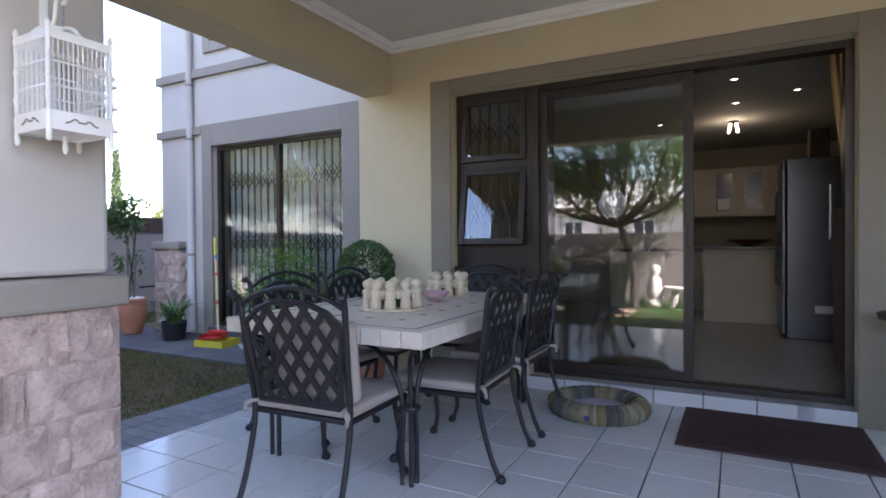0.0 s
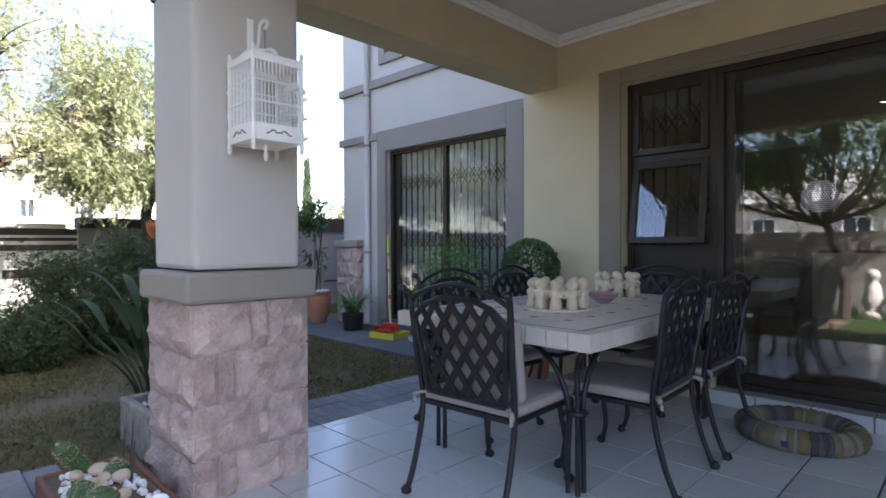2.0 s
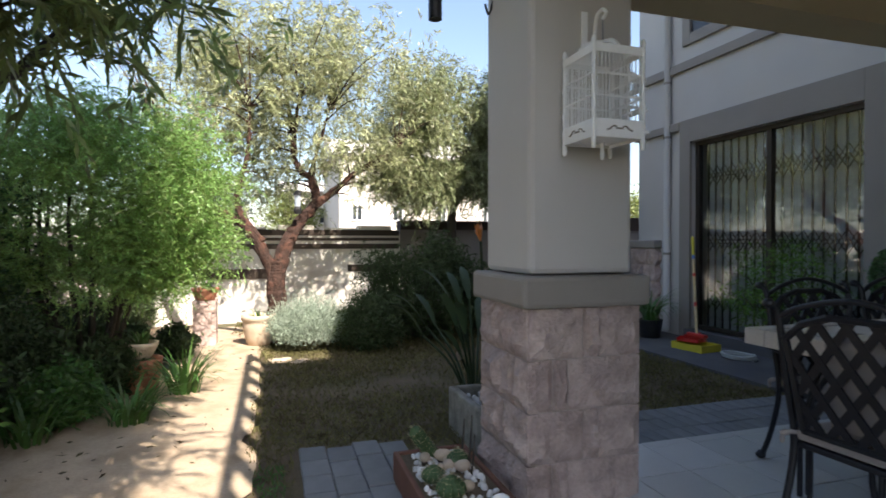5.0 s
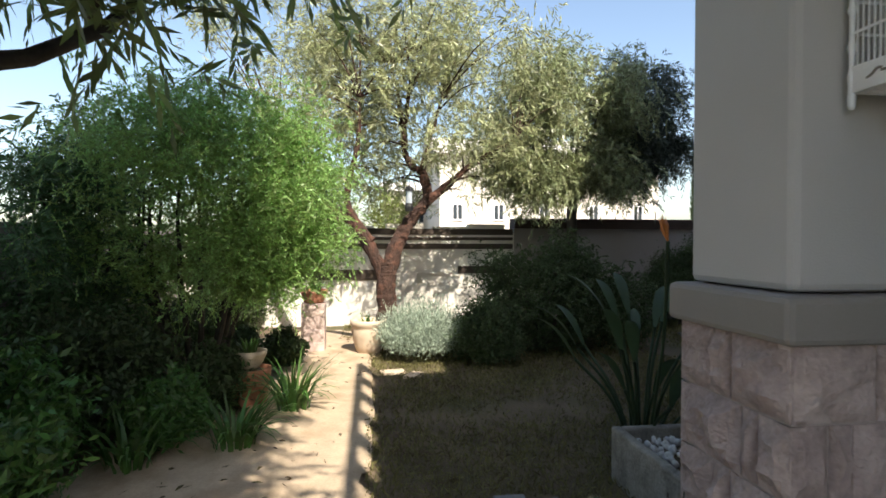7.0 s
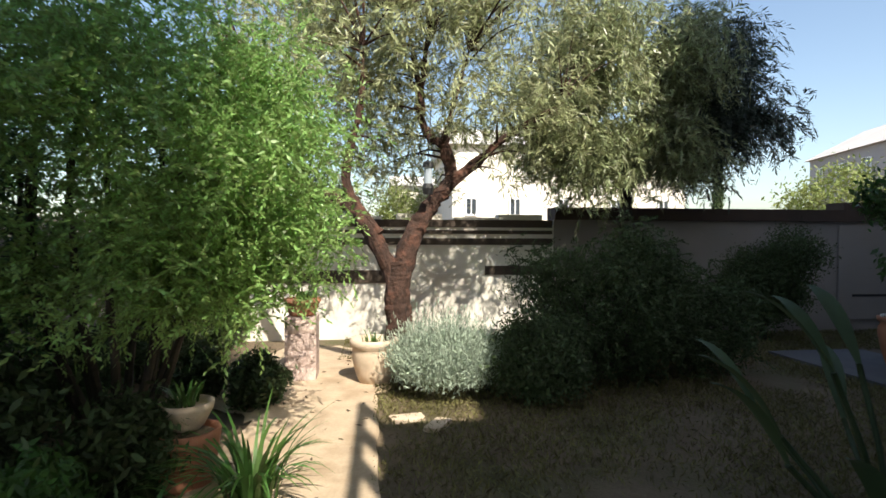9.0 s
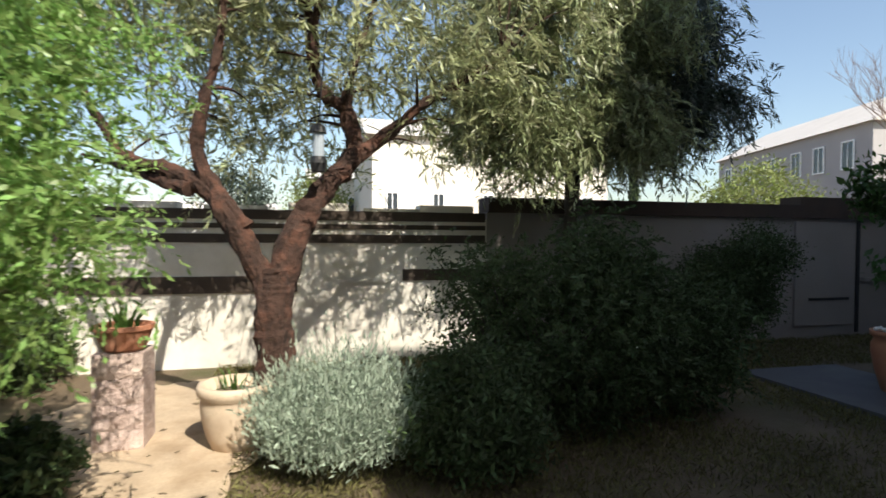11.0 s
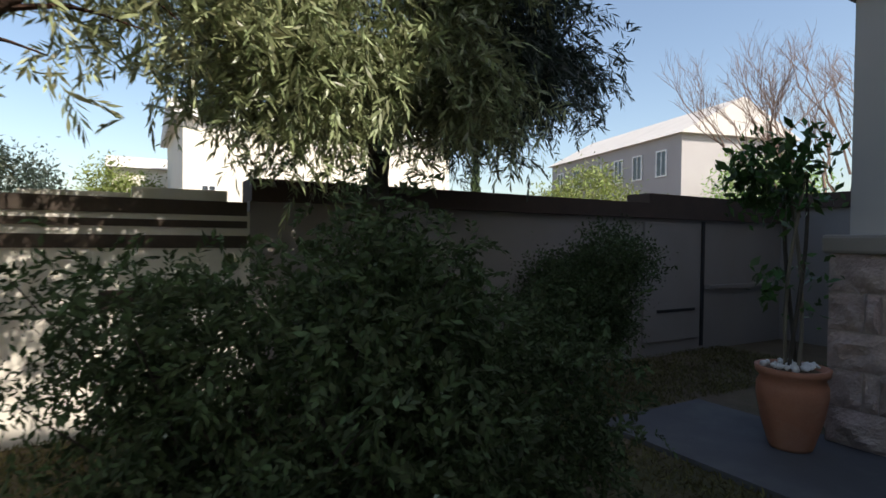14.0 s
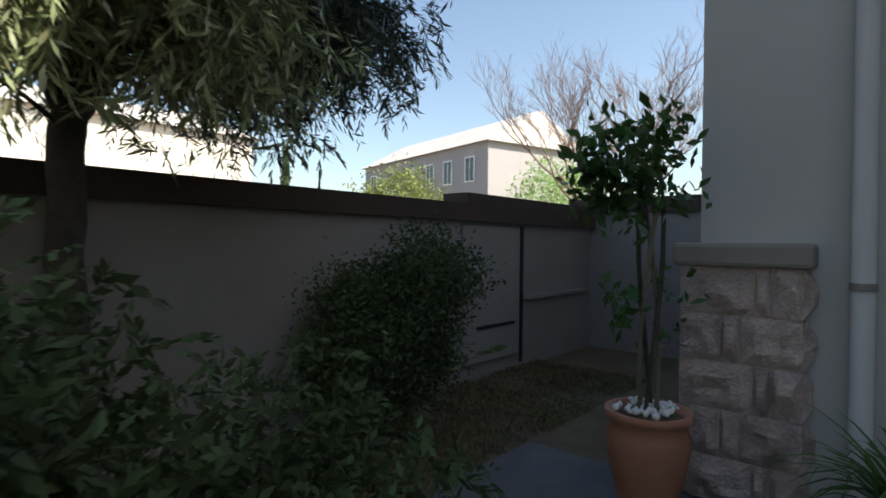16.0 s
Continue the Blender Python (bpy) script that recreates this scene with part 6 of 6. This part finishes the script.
cy = thing("cypress_tree", (-45.0, 27.3, -0.06), "slender dark cypress tree far away", "tree")
cl = in_shell(80, (0.6, 0.6, 3.9), 0.1) + np.array([0, 0, 5.0])
cl[:, :2] *= 0.6 * (1.3 - (cl[:, 2:] / 9.0)).clip(0.15, 1.2)
crown_leaves("crown", L_BUSH, cl, 60, (0.12, 0.12, 0.3), 0.3, 0.1, cy, -0.8, 0.4)
bm = bmesh.new()
tube(bm, [(0, 0, 0), (0, 0, 3)], 0.12, 8)
part("trunk", bm, M_BARKDK, cy)
# leafless tree
bt = thing("bare_tree", (-11.1, 13.3, -0.06), "leafless winter tree with many thin pale twigs", "tree")
M_TWIG = mat("pale_twig", (0.24, 0.17, 0.14), 0.9, spread=0.2, bump=0.3)
rb = random.Random(5)


def branch(bm, p, d, L, r, depth):
    e = p + d * L
    limb(bm, [p, p + d * L * 0.5 + Vector((rb.uniform(-1, 1), rb.uniform(-1, 1), 0)) * L * 0.08, e], r, r * 0.6, 5, 2)
    if depth:
        for _ in range(3 if depth > 1 else 4):
            nd = (d + Vector((rb.uniform(-0.65, 0.65), rb.uniform(-0.65, 0.65), rb.uniform(-0.05, 0.4)))).normalized()
            branch(bm, p.lerp(e, rb.uniform(0.5, 1.0)), nd, L * rb.uniform(0.58, 0.78), r * 0.55, depth - 1)


for k in range(7):
    bm = bmesh.new()
    branch(bm, Vector((0, 0, 0.9)), Vector((rb.uniform(-0.6, 0.6), rb.uniform(-0.6, 0.6), 1)).normalized(), rb.uniform(1.7, 2.2), 0.048, 5)
    part("bough", bm, M_TWIG, bt)
bm = bmesh.new()
tube(bm, [(0, 0, 0), (0.02, 0, 0.5), (0, 0, 1.0)], [0.12, 0.1, 0.08], 8)
part("trunk", bm, M_TWIG, bt)
SKELETON.clear()

# ---- behind the first viewpoint: seen in the door glass ----
t3 = thing("lawn_tree", (-1.9, -1.65, -0.05), "tree with long narrow dark green leaves beside the lawn", "tree")
bm = bmesh.new()
limb(bm, [(0.27, 0, 0), (0.25, 0.0, 0.6), (0.12, 0.0, 1.2), (0.0, 0.0, 1.5)], 0.075, 0.055, 10)
for e in ((0.7, -0.6, 2.5), (-0.7, 0.5, 2.5), (0.5, 0.6, 2.7), (-0.6, -0.6, 2.6), (0.0, 0.1, 3.2), (1.1, 0.0, 2.3), (-0.5, 1.1, 3.3), (-1.5, 1.0, 3.5), (-2.5, 1.0, 3.8), (0.5, 1.8, 3.6), (-0.7, 0.6, 4.8), (-1.6, 0.5, 4.9), (0.2, 0.5, 4.8), (1.3, 1.5, 3.8), (2.2, 1.5, 3.9)):
    limb(bm, [(0, 0, 1.45), (e[0] * 0.5, e[1] * 0.5, 1.95), e], 0.04, 0.01, 7)
part("trunk", bm, M_BARKDK, t3, smooth=True)
# The high boughs are out of view, added to shade the shrub and path.
cl = np.vstack([clumpy(44, 5, (1.6, 1.0, 0.9), 0.3, (0.17, 0.15, 0.14)) + np.array([0.2, -0.25, 2.7]), clumpy(9, 4, (0.72, 0.45, 0.22), 0.2, (0.13, 0.13, 0.1)) + np.array([-0.88, 0.72, 2.3]), clumpy(22, 5, (1.4, 0.9, 0.5), 0.2, (0.16, 0.16, 0.12)) + np.array([-0.4, 0.9, 3.75]), clumpy(10, 5, (1.0, 0.6, 0.4), 0.2, (0.16, 0.16, 0.12)) + np.array([-1.5, -0.35, 3.85]), clumpy(84, 5, (1.5, 0.95, 0.85), 0.1, (0.2, 0.2, 0.16)) + np.array([-0.75, 0.42, 4.75]), clumpy(62, 4, (1.6, 0.5, 0.5), 0.2, (0.15, 0.15, 0.12)) + np.array([1.35, 1.5, 3.85])])
bm = bmesh.new()
twigs(bm, (0, 0, 1.8), cl[::3], 0.012)
tagged(part("twig_mass", bm, M_BARKDK, t3), kind="stuff")
sprays("crown", L_TREE3, cl, 9, (0.16, 0.15, 0.14), 0.24, 13, 0.10, 0.019, t3, (0, 0, 0.0), 0.6, 0.5, 0.6)
stt = tagged(bm_obj("garden_statue", (lambda b: (lathe(b, [(0.14, 0), (0.14, 0.12), (0.09, 0.14), (0.13, 0.2), (0.15, 0.3), (0.10, 0.42), (0.11, 0.5), (0.05, 0.56), (0.05, 0.58), (0.085, 0.63), (0.09, 0.69), (0.06, 0.75), (0.01, 0.77)], 14), b)[1])(bmesh.new()), M_STATUE, smooth=True), "white stone garden statue on a plinth", "statue")
stt.matrix_world = pose(-1.32, -1.9, -0.05)
bb = thing("bird_bath", (-0.98, -1.85, -0.05), "small pale stone bird bath on a turned foot", "bird bath")
bm = bmesh.new()
lathe(bm, [(0.10, 0.0), (0.10, 0.03), (0.05, 0.06), (0.04, 0.18), (0.06, 0.28)], 16)
part("foot", bm, M_STATUE, bb, smooth=True)
bm = bmesh.new()
lathe(bm, [(0.05, 0.28), (0.14, 0.33), (0.165, 0.38), (0.15, 0.38), (0.11, 0.345), (0.02, 0.335)], 18)
part("basin", bm, M_STATUE, bb, smooth=True)
for x, y in ((-0.95, -1.75), (-1.6, -1.9)):
    ag = thing("strap_leaf_clump", (x, y, -0.06), "small clump of strap leaves by the statue", "plant", "strap-leaved clumps")
    blades("leaves", L_STRAP, 40, 0.08, 0.34, 0.02, 1.8, ag, 5)
for x, y, r in ((2.4, -2.2, 0.8), (4.2, -2.0, 0.9), (0.6, -2.4, 0.5), (-3.6, -2.3, 0.6)):
    hb = thing("hedge_bush", (x, y, -0.05), "green leafy bush against the garden wall", "bush", "bushes along the wall")
    cl = in_shell(90, (r, r * 0.6, r * 0.8), 0.3) + np.array([0, 0, r * 0.75])
    cl = cl[cl[:, 2] > 0.03]
    crown_leaves("crown", L_DARK if r > 0.7 else L_BRIGHT, cl, 60, (r * 0.12,) * 3, 0.06, 0.022, hb, 0, 0.8)
    bm = bmesh.new()
    twigs(bm, (0, 0, 0), cl[::9], 0.012)
    tagged(part("stem_mass", bm, M_BARKDK, hb), kind="stuff")

# low plants of the shaded flower bed
for x, y, r, h in ((-4.75, -1.95, 0.55, 0.5), (-3.9, -2.05, 0.5, 0.45), (-6.6, -2.3, 0.45, 0.35), (-5.5, -2.3, 0.45, 0.4), (-7.6, -2.2, 0.45, 0.4), (-3.3, -1.75, 0.4, 0.35), (-4.6, -1.45, 0.3, 0.25), (-8.8, -2.0, 0.4, 0.4), (-6.62, -1.05, 0.24, 0.22), (-6.85, -1.55, 0.24, 0.22), (-5.2, -1.35, 0.3, 0.3)):
    lb = thing("bed_bush", (x, y, -0.05), "dark low leafy bush in the flower bed", "bush", "flower bed bushes")
    cl = in_shell(int(60 + 60 * r), (r, r * 0.8, h * 0.8), 0.25) + np.array([0, 0, h * 0.7])
    cl = cl[cl[:, 2] > 0.03]
    crown_leaves("crown", L_BUSH if x < -4.7 else L_STRAP, cl, 90, (r * 0.14,) * 3, 0.05, 0.018, lb, 0, 0.8)
    bm = bmesh.new()
    twigs(bm, (0, 0, 0), cl[::9], 0.009)
    tagged(part("stem_mass", bm, M_BARKDK, lb), kind="stuff")

# ---- ground cover ----
bm = bmesh.new()
for cx2, cy2, rx2, ry2 in ((-5.3, -0.62, 2.5, 0.42), (-7.4, -0.8, 1.2, 0.7), (-3.5, -1.02, 1.9, 0.72)):
    ring = []
    for k in range(90):
        a = 2 * math.pi * k / 90
        f = 1 + 0.25 * noise.noise((2.5 * math.cos(a) + cx2, 2.5 * math.sin(a), 0)) + 0.12 * noise.noise((9 * math.cos(a), 9 * math.sin(a), cy2))
        ring.append(bm.verts.new((cx2 + rx2 * math.cos(a) * f, cy2 + ry2 * math.sin(a) * f, GROUND + 0.004 + 0.002 * rx2)))
    bm.faces.new(ring)
setting(bm_obj("bare_path", bm, M_SANDPATH), "pale bare sandy earth along the flower bed", "ground")
n = 190000
gx, gy = rng.uniform(-9.4, -2.2, n), rng.uniform(-0.6, 7.0, n)
keep = ~((gx > -7.95) & (gx < -3.0) & (gy > 3.78)) & ~((gx > -3.62) & (gy > 1.7)) & ~((gx > -3.6) & (gy < 0.65) & (gy > 0.0)) & ~((gx > -3.1) & (gy > 0.4))
keep &= ~((gy < -0.25) & (gx > -8.0)) & (np.array([noise.noise((a * 1.1, b * 1.1, 2.0)) for a, b in zip(gx, gy)]) + 0.5 * rng.random(len(gx)) > -0.05)
gx, gy = gx[keep], gy[keep]
gp_ = np.stack([gx, gy, np.full(len(gx), GROUND + 0.006)], 1)
tagged(leaves_mesh("lawn_grass", M_GRASS, gp_, rng.normal(size=gp_.shape) * 0.7 + np.array([0, 0, 0.9]), 0.042, 0.007), "short dry winter lawn grass", "grass", kind="stuff")
n = 60000
hx, hy = rng.uniform(-3.4, 4.0, n), rng.uniform(-2.7, 0.8, n)
k2 = ~((hx < -2.0) & (hy > -0.05)) & ~((hx < -1.5) & (hy > -1.75) & (hy < -0.2))
hp = np.stack([hx[k2], hy[k2], np.full(k2.sum(), GROUND + 0.006)], 1)
tagged(leaves_mesh("lawn_grass", L_STRAP, hp, rng.normal(size=hp.shape) * 0.7 + np.array([0, 0, 0.9]), 0.045, 0.008), "green lawn grass under the trees", "grass", kind="stuff")
n = 260
lp = np.stack([rng.uniform(-8.5, -3.5, n), rng.uniform(-1.6, 0.6, n), np.full(n, GROUND + 0.012)], 1)
tagged(leaves_mesh("leaf_litter", M_SOIL, lp, rng.normal(size=lp.shape) * np.array([1, 1, 0.1]), 0.05, 0.018), "scattered dry brown fallen leaves", "leaves", kind="stuff")

# ---- pieces of floors ----
def piece_mesh(name, w, d, h, bev, material):
    """A slab with chamfered upper edges, its top at 0."""
    bm = bmesh.new()
    a = [bm.verts.new((sx * w / 2, sy * d / 2, -h)) for sx, sy in ((-1, -1), (1, -1), (1, 1), (-1, 1))]
    b = [bm.verts.new((sx * w / 2, sy * d / 2, -bev)) for sx, sy in ((-1, -1), (1, -1), (1, 1), (-1, 1))]
    c = [bm.verts.new((sx * (w / 2 - bev), sy * (d / 2 - bev), 0)) for sx, sy in ((-1, -1), (1, -1), (1, 1), (-1, 1))]
    for r, s in ((a, b), (b, c)):
        for k in range(4):
            bm.faces.new((r[k], r[(k + 1) % 4], s[(k + 1) % 4], s[k]))
    bm.faces.new(c)
    me = bpy.data.meshes.new(name)
    bm.normal_update()
    bm.to_mesh(me)
    bm.free()
    me.materials.append(material)
    return me


TS, G = 0.319, 0.008
tile = piece_mesh("tile", TS - G, TS - G, 0.012, 0.0015, M_TILE)
for i in range(-7, 11):
    for j in range(-7, 3):
        x, y = -0.72 + TS * (i + 0.5), 3.2 + TS * (j + 0.5)
        if x < 3.3 and y < 4.13:
            ob = new("tile", tile)
            ob.parent = patio
            ob.matrix_basis = pose(x, y, 0.0004 * math.sin(i * 3.1 + j * 1.7))
cut = piece_mesh("tile", 0.076, TS - G, 0.012, 0.0015, M_TILE)
for j in range(-7, 3):
    ob = new("tile", cut)
    ob.parent = patio
    ob.matrix_basis = pose(-2.992, 3.2 + TS * (j + 0.5), 0)
# riser and tread tiles of the door step
riser = piece_mesh("tile", TS - G, 0.10, 0.01, 0.001, M_TILE)
tread = piece_mesh("tile", TS - G, 0.115, 0.01, 0.001, M_SILL)
for i in range(7):
    x = -1.33 + TS * i
    x = min(x, 0.64 - TS / 2)
    for me, m in ((riser, pose(x, 4.119, 0.046, 90, 0, 0)), (tread, pose(x, 4.18, 0.092))):
        ob = new("tile", me)
        ob.parent = step
        ob.matrix_basis = m
# paver strip beside the patio, two across, and the patch by the trough
pv = piece_mesh("paver", 0.185, 0.094, 0.05, 0.006, M_PAVER)
edge_bed = bpy.data.objects["pavement_edge"]
k = 0
for j in range(20):
    for i in range(3):
        ob = new("paver", pv)
        ob.parent = edge_bed
        ob.matrix_basis = pose(-3.505 + 0.19 * i + (0.0), 1.80 + 0.1 * j, -0.012 + 0.002 * math.sin(k * 2.3), 0, 0, 0.6 * math.sin(k))
        k += 1
patch = slab("pavement_patch", -3.62, -2.1, 0.02, 0.66, -0.2, -0.045, M_SOIL, "bed of a small paver patch", "pavement")
pv2 = piece_mesh("paver", 0.2, 0.148, 0.05, 0.006, M_PAVER)
for i in range(7):
    for j in range(4):
        ob = new("paver", pv2)
        ob.parent = patch
        ob.matrix_basis = pose(-3.50 + 0.205 * i + (0.05 if j % 2 else 0), 0.11 + 0.152 * j, -0.022 + 0.003 * math.sin(i * 3 + j), 0, 0, 1.2 * math.sin(i * 2 + j * 5))
